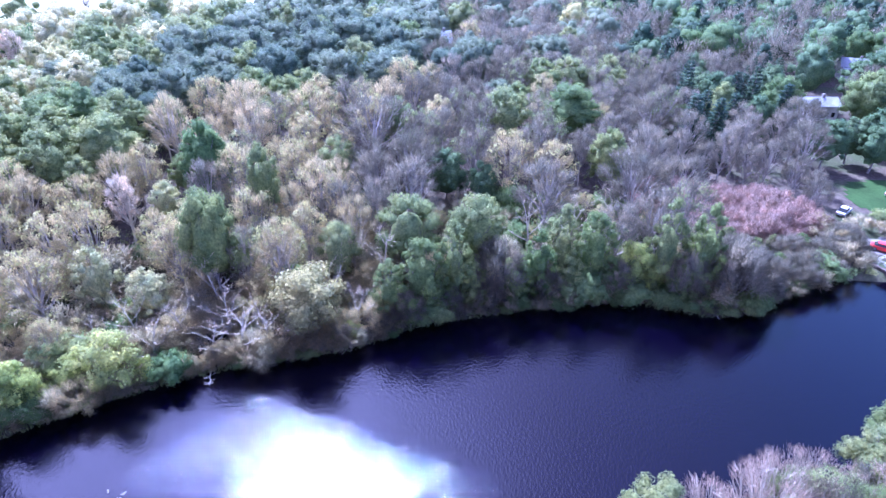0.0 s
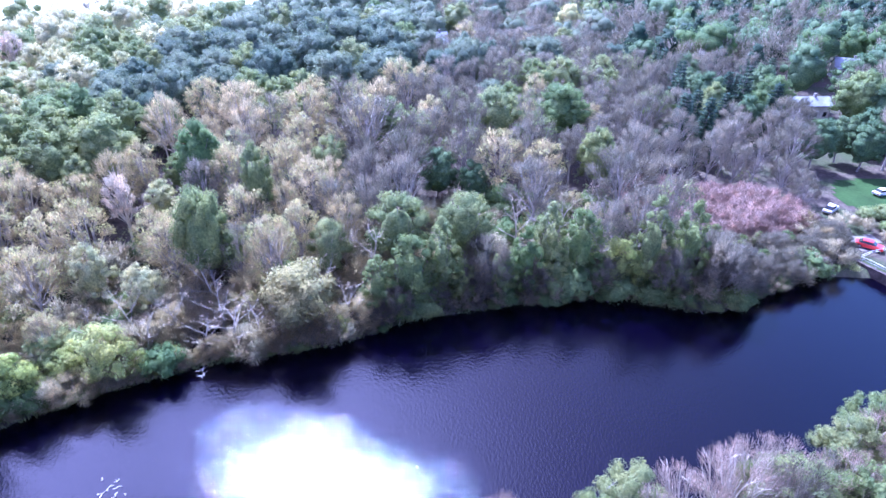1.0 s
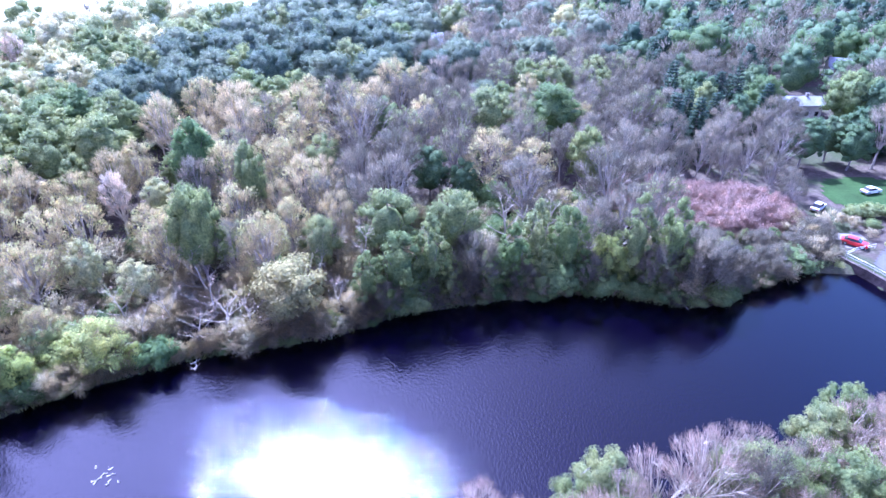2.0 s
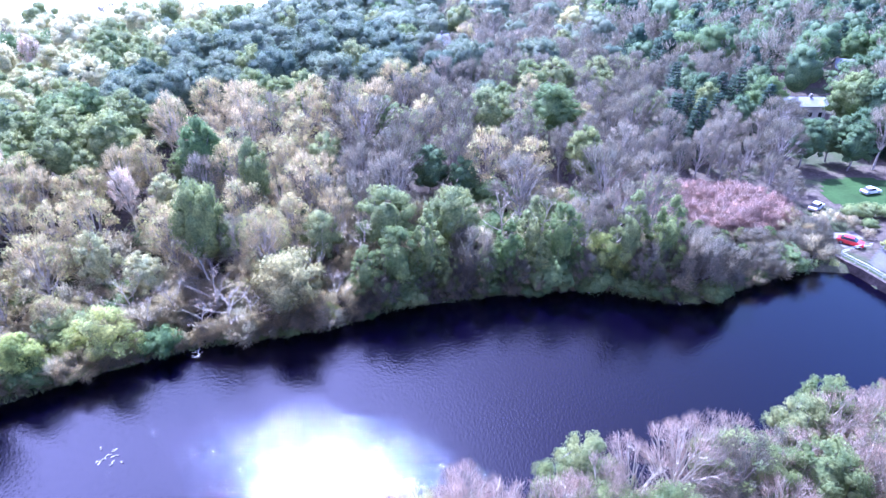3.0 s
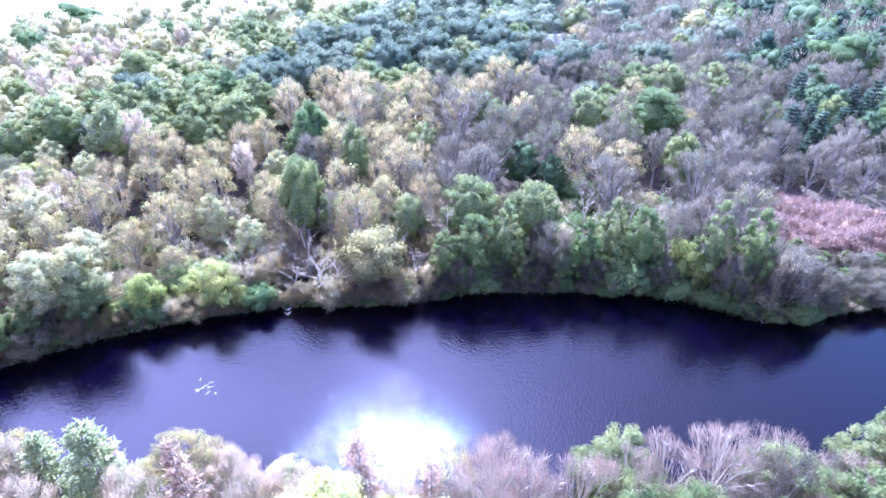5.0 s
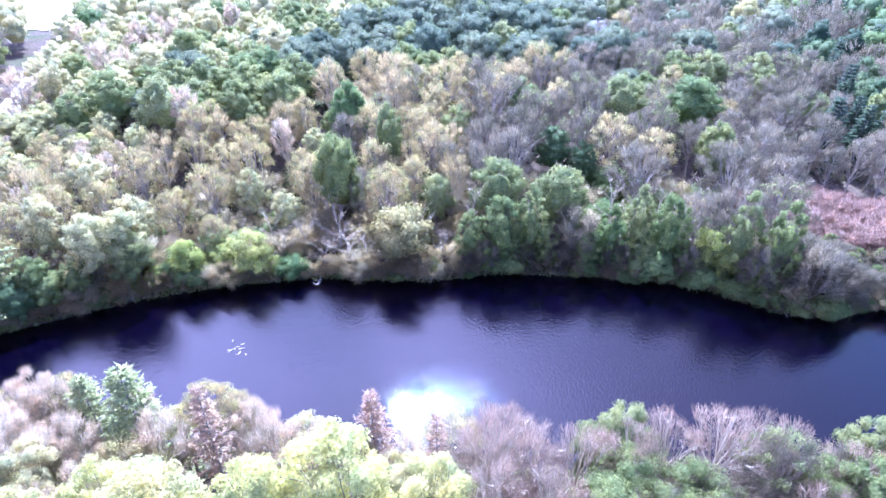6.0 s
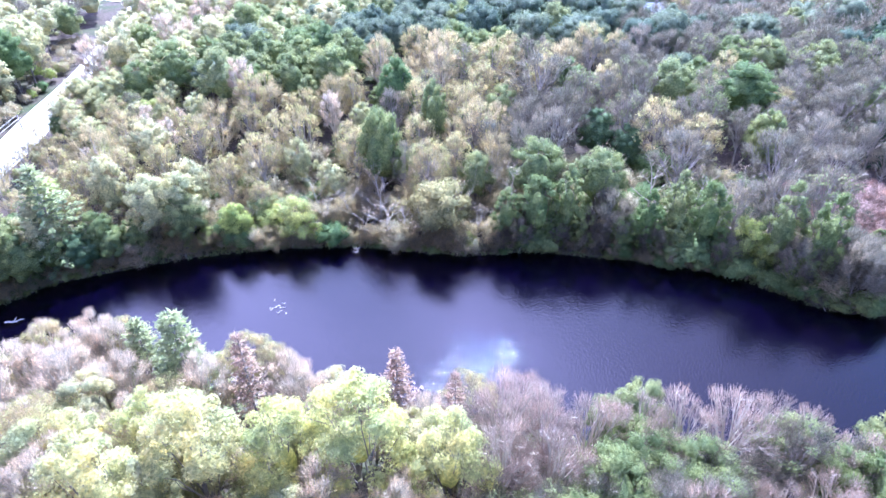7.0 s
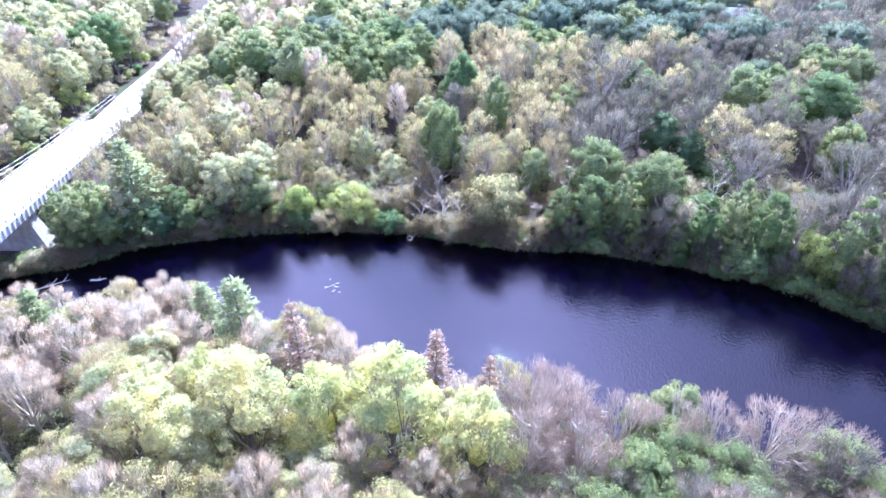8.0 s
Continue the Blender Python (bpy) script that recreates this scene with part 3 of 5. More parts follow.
# Each kind: its name, category and label, and what makes a tree of it (built 16 m tall, or as given).
KINDS = {
    "bare": ("bare_tree", "tree", "tall bare deciduous tree with purplish grey twigs"),
    "pink": ("slender_tree", "tree", "bare slender tree on the bank, pinkish-brown twigs paled to look sunlit"),
    "bud": ("budding_tree", "tree", "deciduous tree with sparse olive spring leaves, paled to look sunlit"),
    "rosy": ("rosy_tree", "tree", "bare tree with pale spreading limbs and rosy brown twigs"),
    "tan": ("slender_tree", "tree", "bare slender tree with tan twigs and pale limbs"),
    "sparse": ("budding_tree", "tree", "half-bare tree with sparse fresh green leaves"),
    "leafy": ("leafy_tree", "tree", "deciduous tree in fresh mid-green leaf"),
    "bank": ("bank_tree", "tree", "green tree leafy down to the water's edge"),
    "bank_yellow": ("bank_tree", "tree", "yellow-green tree leafy down to the water's edge"),
    "thicket": ("grey_bush", "shrub", "broad grey twiggy bush overhanging the water"),
    "olive": ("leafy_tree", "tree", "deciduous tree in soft yellow-green young leaf"),
    "lime": ("lime_green_tree", "tree", "bushy tree in bright lime-green spring leaf"),
    "pale": ("pale_tree", "tree", "deciduous tree in cream-green young leaf, paled to look sunlit"),
    "tall_lime": ("lime_green_tree", "tree", "tall full tree in yellow-green spring leaf, paled to look sunlit"),
    "dark": ("dark_tree", "tree", "full round tree with dense dark green leaves"),
    "blue": ("round_tree", "tree", "large domed tree with dull bluish-green leaves"),
    "blossom": ("blossom_tree", "tree", "small tree covered in cream-white blossom by the water"),
    "dead": ("dead_tree", "tree", "leafless dead tree with bleached white limbs"),
    "pine": ("pine_tree", "tree", "dark green conical conifer among the woods"),
    "spruce": ("conifer", "tree", "pale green pointed conifer on the near bank"),
    "larch": ("larch_tree", "tree", "narrow conifer with rusty brown bare needles"),
    "bush": ("grey_bush", "shrub", "broad grey-brown twiggy bush near the water"),
    "red": ("red_shrub", "shrub", "dense shrub with reddish purple twigs"),
    "shrub": ("shrub", "shrub", "low leafy green shrub at the water's edge"),
    "brush": ("brush_shrub", "shrub", "tangled grey-brown twiggy shrub on the shore, lightened to look sunlit"),
}
VARIANTS = {"bare": 6, "bud": 6, "tan": 4, "sparse": 4, "rosy": 5, "pink": 4, "leafy": 4, "olive": 4, "pale": 4, "lime": 3, "tall_lime": 3, "dark": 3, "blue": 4}
prototypes, turns, tops, reaches = {}, {}, {}, {}
# How much of a tree is built, for those far off, across the water and close by: branches a limb, twigs, twig width, leaf sprays, leaf size
DETAIL = [(2, 2800, 0.085, 2600, 0.42), (3, 4200, 0.058, 5200, 0.31), (5, 6800, 0.036, 12500, 0.205)]
# Leafy kinds: height, half width, lowest leaves, leaf size, pointedness, material
LEAFY = {
    "leafy": (15, 4.7, 0.14, 1.0, 0.04, "leaf"), "bank": (13, 4.2, 0.0, 1.0, 0.3, "leaf"), "bank_yellow": (15, 4.1, 0.0, 1.0, 0.4, "leaf_olive"), "olive": (15, 4.7, 0.18, 1.0, 0.04, "leaf_olive"),
    "lime": (9, 3.5, 0.05, 0.9, 0.0, "leaf_fresh"), "pale": (15, 4.6, 0.15, 1.0, 0.1, "leaf_pale"), "tall_lime": (16, 4.5, 0.12, 1.0, 0.3, "leaf_lime_sunlit"), "dark": (15, 4.6, 0.06, 1.05, 0.12, "leaf_dark"),
    "blue": (16, 6.2, 0.2, 1.1, 0.0, "leaf_blue"), "blossom": (9, 3.6, 0.08, 0.9, 0.0, "blossom")}
# Bare kinds: height, half width, lowest twigs, share of twigs, twig length, limb thickness, materials of wood and twigs
BARE = {
    "bare": (16, 5.2, 0.22, 1.0, 1.15, 1.0, "bark_grey", "twig"), "pink": (16, 3.9, 0.26, 0.9, 1.2, 1.25, "bark_pale", "twig_pink_sunlit"), "bud": (16, 5.0, 0.2, 0.8, 1.1, 1.0, "bark_grey", "twig_tan_sunlit"),
    "rosy": (16, 4.8, 0.22, 0.48, 1.0, 1.2, "bark_pale", "twig_rose"),
    "tan": (16, 5.0, 0.16, 0.8, 1.2, 1.05, "bark_pale", "twig_tan_sunlit"), "sparse": (16, 5.0, 0.18, 0.75, 1.1, 1.0, "bark_grey", "twig"),
    "bush": (9, 5.0, 0.0, 0.9, 1.2, 0.7, "bark_grey", "twig_tan_sunlit"), "thicket": (9, 5.0, 0.0, 1.1, 1.2, 0.7, "bark_grey", "twig"), "red": (4, 2.5, 0.0, 0.5, 0.9, 0.6, "bark", "twig_red"), "brush": (4, 2.5, 0.0, 0.45, 0.9, 0.9, "bark_pale", "twig_sunlit")}


def shape_tree(kind, n, top, level):
    """Builds the parts of one tree under its Empty."""
    rng = np.random.default_rng([len(kind), ord(kind[0]), ord(kind[-1]), n, level])
    subs, twigs, thin, sprays, leaf_size = DETAIL[level]
    if kind in BARE:
        tall, wide, low, share, length, thick, bark, twig = BARE[kind]
        wide *= rng.uniform(0.88, 1.1)
        small = tall < 6
        middle, high = (0, 0, tall * (low + (1 - low) * 0.5)), tall * (1 - low) * 0.5
        at, r = clumps_of(rng, np.array(middle), wide, high, 9 if small else 22, -0.45 if low else -0.15)
        part("trunk", wood(limbs_to(rng, tall, max(low, 0.06), at, r, 2 if small else subs, thick)), bark, top)
        s = Leafage()
        twig_crown(s, rng, middle, wide, high, at, r, twigs * share, length, thin * (0.8 if small else 1.0))
        crown = part("crown", s.mesh("crown", M[twig]), twig, top)
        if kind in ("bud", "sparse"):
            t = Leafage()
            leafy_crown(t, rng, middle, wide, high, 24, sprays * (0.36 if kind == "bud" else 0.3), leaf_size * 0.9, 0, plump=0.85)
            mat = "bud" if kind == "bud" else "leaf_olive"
            part("foliage", t.mesh("foliage", M[mat]), mat, crown, "sparse olive young leaves, paled to look sunlit" if kind == "bud" else "sparse fresh green leaves")
    elif kind in LEAFY:
        tall, wide, low, size, pointed, mat = LEAFY[kind]
        wide *= rng.uniform(0.9, 1.1)
        middle, high = (0, 0, tall * (low + (1 - low) * 0.5)), tall * (1 - low) * 0.5
        count = {"blue": 28, "bank": 46, "bank_yellow": 46, "lime": 16, "blossom": 16}.get(kind, 32)
        at, r = clumps_of(rng, np.array(middle), wide, high, 10)
        part("trunk", wood(limbs_to(rng, tall, max(low, 0.1), at, r, 2), 1 if level == 0 else 2), "bark", top)
        s = Leafage()
        airy = {"bank": 0.56, "bank_yellow": 0.54, "tall_lime": 0.3, "pale": 0.58, "blossom": 0.6, "olive": 0.62, "lime": 0.45}.get(kind, 0.76)
        leafy_crown(s, rng, middle, wide, high, count, sprays * (1.3 if kind in ("blue", "tall_lime") else 1.0), leaf_size * size, airy, pointed, -0.5 if low else -0.85)
        part("crown", s.mesh("crown", M[mat]), mat, top)
    elif kind == "dead":
        dice_here = random.Random(f"{kind}{n}{level}")
        b, ends = grow(dice_here, 11, 4.4, 0.3, 8, 4, 2, lean=0.12, rise=0.35)
        thicker = [(p, [r * 1.35 for r in radii], grade) for p, radii, grade in b]
        part("trunk", wood(thicker, 2, (7, 5, 4)), "bark_pale", top, "bleached white trunk and limbs")
        s = Shape()
        for a, d in ends:
            broom(s, a, d, 1, 1.6, 0.06, dice_here)
        part("crown", s, "twig_pink_sunlit", top)
    elif kind in ("pine", "spruce", "larch"):
        tall, wide, blades, size, mat = {"pine": (15, 3.4, 22, 0.75, "needle"), "spruce": (13, 4.3, 66, 0.42, "needle_pale"), "larch": (13, 3.2, 46, 0.3, "needle_brown")}[kind]
        w, s = conifer_parts(rng, tall, wide, blades, size)
        part("trunk", w, "bark", top)
        part("crown", s.mesh("crown", M[mat]), mat, top)
    else:
        at, r = clumps_of(rng, np.array((0, 0, 1.9)), 2.5, 2.0, 7, -0.1)
        part("trunk", wood(limbs_to(rng, 4, 0.06, at, r, 2, 0.6)), "bark", top)
        s = Leafage()
        leafy_crown(s, rng, (0, 0, 1.9), 2.5, 2.0, 10, sprays * 0.22, leaf_size * 0.85, 0.7, low=-0.3)
        part("crown", s.mesh("crown", M["leaf"]), "leaf", top)


dice = random.Random(7)
placed, crowns = [], []


def plant(kind, x, y, top_z, wider=1.0, label="", clear=0.0):
    """Stands a tree of a kind on the ground so that its crown ends at top_z."""
    z = float(ground_height(x, y)[0])
    tall = max(top_z - z, 1.2)
    away = math.hypot(x - 10, y + 8)
    level = 2 if away < 50 else 1 if away < 90 else 0
    turns[kind, level] = turns.get((kind, level), -1) + 1
    key = kind, turns[kind, level] % VARIANTS.get(kind, 2), level
    name, category, text = KINDS[kind]
    if key in prototypes:
        ob = copy_thing(prototypes[key], Matrix())
        tagged(ob, label or text)
    else:
        prototypes[key] = ob = thing(name, label or text, category, group=name.replace("_", " ") + "s")
        shape_tree(kind, key[1], ob, level)
        tops[key], reaches[key] = 0.0, 0.0
        for o in ob.children_recursive:
            co = np.empty(3 * len(o.data.vertices), np.float32)
            o.data.vertices.foreach_get("co", co)
            co = co.reshape(-1, 3)
            tops[key] = max(tops[key], float(np.percentile(co[:, 2], 99.5)))
            reaches[key] = max(reaches[key], float(np.percentile(np.hypot(co[:, 0], co[:, 1]), 92)))
    scale = tall / tops[key]
    ob.matrix_basis = pose(x, y, z - 0.12, 0, 0, dice.uniform(0, 360)) @ Matrix.Diagonal((scale * wider, scale * wider, scale, 1))
    crowns.append((x, y, reaches[key] * scale * wider))
    placed.append((x, y, max(clear, 2.6 * scale * wider * (0.5 if kind in ("red", "shrub", "brush") else 1))))
    return ob


# ---- trees that stand out, far side ----
plant("leafy", -33, 70.5, 20.6, 0.7, "dense green tree standing out among bare woods", 5.0)
plant("leafy", -40, 90, 23.4, 0.9, "", 5)
plant("olive", -28.8, 84, 22.0, 0.6, "pale yellow-green tree among bare woods")
plant("bare", -13, 104, 23.5, 1.5, "very broad domed bare tree with purplish twigs")
plant("olive", 12, 114, 23.0, 1.1, "", 5.5)
plant("leafy", 26.5, 121, 22.0, 1.3, "", 7)
plant("leafy", 31, 103, 18.6, 0.8, "", 5)
plant("dark", 0.5, 99, 15.6, 1.1)
plant("dark", 7, 97, 14.2, 1.0)
plant("olive", 23, 141, 22.5, 1.1)
plant("olive", -41, 124, 23.5, 1.0)
plant("leafy", -34, 122, 22.6, 1.0)
plant("leafy", -67, 95, 23.5, 1.2)
plant("leafy", -58, 93, 23.0, 1.1)
for x, y, z in ((92, 178, 15.5), (101, 180, 15.5), (56, 128, 19), (63, 131, 17), (85, 166, 14), (78, 160, 15), (70, 139, 16)):
    plant("pine", x, y, z, 1.15)
for x, y, z in ((97, 132, 12.5), (88, 127, 13.5), (107, 138, 13), (113, 131, 15), (99, 126, 13)):
    plant("dark", x, y, z, 1.15, "dense green tree bordering the lawn")
plant("dead", 13.6, 82, 15.2, 1.0)
plant("dead", 27.5, 88, 15.0, 0.8)
plant("dead", -26.5, 58.6, 10.5, 1.5, "bleached dead tree leaning out over the water", 4)
plant("dead", -32.5, 68, 13.5, 0.9)
plant("dead", -22, 71, 16.0, 0.9)
plant("dead", -44, 57, 9.5, 0.9)
for x, y, z, w in ((-20, 62.6, 8.0, 1.3), (-12, 64.5, 9.5, 1.1), (-30.5, 58.6, 8.5, 1.4), (-37, 56.5, 9.0, 1.2), (-15.5, 68, 13, 0.9), (-52, 50, 9, 1.0)):
    plant("dead", x, y, z, w)
plant("dead", 30.5, 35, 9.6, 0.8)

# bare trees in a row behind the red shrubs
for x, y, z in ((36, 110, 13), (40.5, 113, 14.5), (45, 112.5, 13), (49.5, 115.5, 14.5), (54, 113.5, 13), (59, 116, 14), (63.5, 113.5, 12.5), (68, 114, 13.5), (72.5, 110.5, 11)):
    plant("bare", x, y, z, 0.9, "bare grey tree with pale upright limbs behind red shrubs")

# ---- the wooded far shore ----
plant("blossom", -18.5, 63.8, 12.2, 1.15)
plant("bud", -23, 69, 17.0, 0.9)
plant("lime", -41, 53.2, 9.4, 1.05, "bright lime-green bush hanging over the water")
plant("lime", -45, 52.3, 6.6, 1.0, "bright lime-green bush hanging over the water")
plant("lime", -49.6, 48.6, 8.4, 1.05, "bright lime-green bush hanging over the water")
for x, y, z, w in ((-37.4, 54.6, 4.6, 1.1), (-34, 56.2, 3.8, 1.1), (-12.6, 62.8, 4.4, 1.1), (-15, 62.0, 3.4, 1.1), (-47.4, 49.8, 4.6, 1.1), (-53, 45.2, 5.0, 1.1), (-55, 43.4, 4.0, 1.1)):
    plant("lime", x, y, z, w, "low lime-green bush at the water's edge")
for x, y, z, w in ((-23.6, 60.4, 9.5, 1.2), (-28.6, 61.5, 11, 1.0), (-34.5, 60.5, 11, 1.0), (-17, 66.5, 12, 1.0), (-40.5, 60, 12, 0.9), (5.5, 86, 15, 0.9), (-9, 73, 15, 0.9), (21, 84, 15, 0.9)):
    plant("dead", x, y, z, w)
for kind, x, y, z, w in (("bank", -3.1, 69.8, 13.8, 0.95), ("bank_yellow", 1.6, 71.4, 15.8, 0.8), ("bank_yellow", -7.6, 67.4, 11.6, 0.9), ("olive", -5.3, 76, 17.3, 1.0), ("olive", 5.4, 78, 16.5, 1.0),
                         ("thicket", 8.4, 73, 12.4, 0.8), ("bank", 14.6, 74.2, 12.8, 0.85), ("shrub", 21.4, 74.2, 6.4, 1.2), ("bank", 23.4, 76.8, 14.8, 0.8), ("lime", 29.8, 76, 10.2, 0.75),
                         ("bank_yellow", 34, 75.5, 17.8, 0.78), ("bank", 39.8, 75.2, 17.2, 0.68), ("bank", 38.8, 73.4, 8.6, 1.0), ("lime", 32.5, 75.2, 8.4, 0.7), ("bank", 4.8, 71.8, 8.5, 1.1), ("bank", 11.4, 72.6, 8.0, 1.1), ("bank", 25.8, 75.2, 8.0, 1.1), ("bank", 19.6, 74.4, 8.5, 1.0), ("bank", -0.4, 69.6, 8.0, 1.0), ("bank_yellow", 29, 75.2, 7.5, 1.0), ("bank", 36.6, 73.6, 7.5, 0.9), ("bank_yellow", 18.6, 77.5, 15.4, 0.8)):
    plant(kind, x, y, z, w)
for x, y, z, w in ((45.4, 73.6, 12.0, 0.95), (48.5, 74.6, 9.5, 1.0), (43, 76.5, 11.5, 1.0), (50, 77, 8.0, 1.1), (36.8, 72.9, 10.5, 0.75), (15.8, 73.0, 7.5, 0.9), (27.2, 74.6, 8.0, 0.8), (7.4, 71.2, 6.5, 0.9), (-4.6, 66.8, 7.0, 0.9), (1.2, 69.4, 6.0, 0.9)):
    plant("thicket", x, y, z, w)
for x, y, z in ((54.4, 78.6, 6.0), (61.4, 82.2, 5.6), (57.5, 81, 6.0)):
    plant("thicket", x, y, z, 1.0)
for kind, x, y, z, w in (("olive", -73.2, 22.6, 14, 1.1), ("olive", -76, 27, 11.5, 1.1), ("pale", -71, 29.5, 12.8, 1.0), ("olive", -66, 35.4, 10.2, 1.0), ("spruce", -70.5, 31.6, 19.5, 1.1), ("olive", -55.5, 43.6, 11.5, 1.0),
                         ("lime", -50, 48.9, 8.2, 0.8), ("pale", -57, 44.8, 14.6, 1.0), ("pale", -60, 41.8, 14.8, 1.0), ("shrub", -60.2, 38.9, 3.6, 1.2), ("shrub", -58.4, 40.2, 3.2, 1.2)):
    plant(kind, x, y, z, w)

for kind, x, y, z, w in (("olive", -73.6, 21.0, 8.5, 1.2), ("leafy", -70.6, 25.0, 10.5, 1.1), ("leafy", -69.4, 29.2, 9.0, 1.1), ("olive", -78.5, 24.5, 10, 1.2), ("leafy", -64.2, 35.4, 8.0, 1.1), ("dark", -66.6, 32.0, 8.0, 1.2),
                         ("olive", -61.6, 38.6, 8.2, 1.1), ("leafy", -77.5, 30.5, 9.5, 1.1), ("pale", -82, 36, 9.5, 1.1), ("shrub", -80.5, 13.6, 2.6, 1.5), ("shrub", -85.5, 9.5, 2.8, 1.5), ("shrub", -79.8, 11.8, 2.2, 1.5), ("shrub", -78.4, 15.4, 3.4, 1.4), ("shrub", -76.2, 17.6, 3.6, 1.4), ("shrub", -83, 12, 3.0, 1.4)):
    plant(kind, x, y, z, w)

# ---- the near bank ----
for x, y, z, w in ((-33.7, 16, 15.0, 1.0), (-27, 15.6, 18.6, 1.0), (-48.7, 4, 16, 1.0)):
    plant("spruce", x, y, z, w)
for x, y, z, w in ((-4.8, 22.6, 16.2, 1.0), (2.6, 20.5, 18.2, 0.7), (-18, 15.5, 19.5, 0.8)):
    plant("larch", x, y, z, w)
for x, y, z, w in ((-3.4, 12.6, 21.5, 0.8), (-8.5, 9.0, 20.5, 0.7), (4.9, 14, 20.5, 0.62), (-14.2, 5, 22.0, 0.75), (-19.1, -1, 22.0, 0.75), (-21, 6.5, 18.5, 0.7), (-26, 2.5, 17.5, 0.7)):
    plant("tall_lime", x, y, z, w * 1.4)
for x, y, z, w in ((7.6, 21, 18.0, 1.0), (11, 22.5, 17.0, 1.0), (15.2, 24, 16.5, 1.1), (23, 29, 15.0, 1.1), (27.7, 30.5, 15.6, 1.1), (19, 26.5, 15.0, 1.0), (9, 16.5, 18.5, 1.0), (13, 18, 17.5, 1.0), (31, 33.5, 13, 1.1),
                   (35, 35.5, 12, 1.1), (-35.9, 8, 15.5, 1.2), (-40, 3, 16.5, 1.2), (-38.8, 10.5, 14, 1.2), (-44, 8, 14, 1.2), (-46, 1, 15, 1.2), (-32, 11.5, 14, 1.1), (-12, 17, 16, 1.0), (-23, 14, 15, 1.0)):
    # left of x = 4 the paled twigs, brighter by colour alone
    plant("pink" if x < 4 else "rosy", x, y, z, w * (1.0 if x < 4 else 0.9))
for x, y, z, w in ((17.9, 19.5, 15.0, 1.1), (33.2, 31, 14.0, 1.1), (43.4, 38.5, 11.5, 1.0), (48, 42, 11.0, 1.0), (40, 35, 11, 1.0), (22, 22, 14, 1.0), (27, 25, 13.5, 1.0)):
    plant("olive" if x > 42 or x < 20 else "sparse", x, y, z, w)


# ---- the rest of the woods ----
def free_of_trees(x, y, gap=1.0):
    return all((x - a) ** 2 + (y - b) ** 2 > (gap * r) ** 2 for a, b, r in placed)


def pick(choices):
    u = dice.random() * sum(w for _, w in choices)
    for kind, w in choices:
        u -= w
        if u <= 0:
            return kind
    return choices[-1][0]


HOUSES = [(143, 209, 7), (139, 201, 5), (103, 163, 9), (99, 153, 8), (95, 144, 7), (128, 190, 7), (122, 181, 7), (141, 180, 9), (-2.8, 198, 8), (-2.6, 187, 5), (-52, 192, 8), (-49, 182, 5), (81, 228, 8), (79, 218, 5), (113, 170, 4), (118, 177, 4), (125, 188, 5), (74, 209, 4), (-48, 175, 5), (-3, 179, 5)]


def open_place(x, y):
    """Lawn, parking place, houses and roads keep clear of trees."""
    p = (np.array([x]), np.array([y]))
    if to_line(*p, ROAD_LINE)[0] < 9.5 or to_line(*p, shore_wall)[0] < 8 or to_line(*p, np.array([(80, 86), (84, 104)]))[0] < 6.5:
        return True
    if 78 < x < 130 and 97 < y < 123 or any(math.hypot(x - a, y - b) < r + 2.5 for a, b, r in HOUSES):
        return True
    return x > 66 and 80 < y < 90 or x > 71 and 80 < y < 108


def red_place(x, y):
    return ((x - 54) / 18) ** 2 + ((y - 100) / 9.5) ** 2 < 1


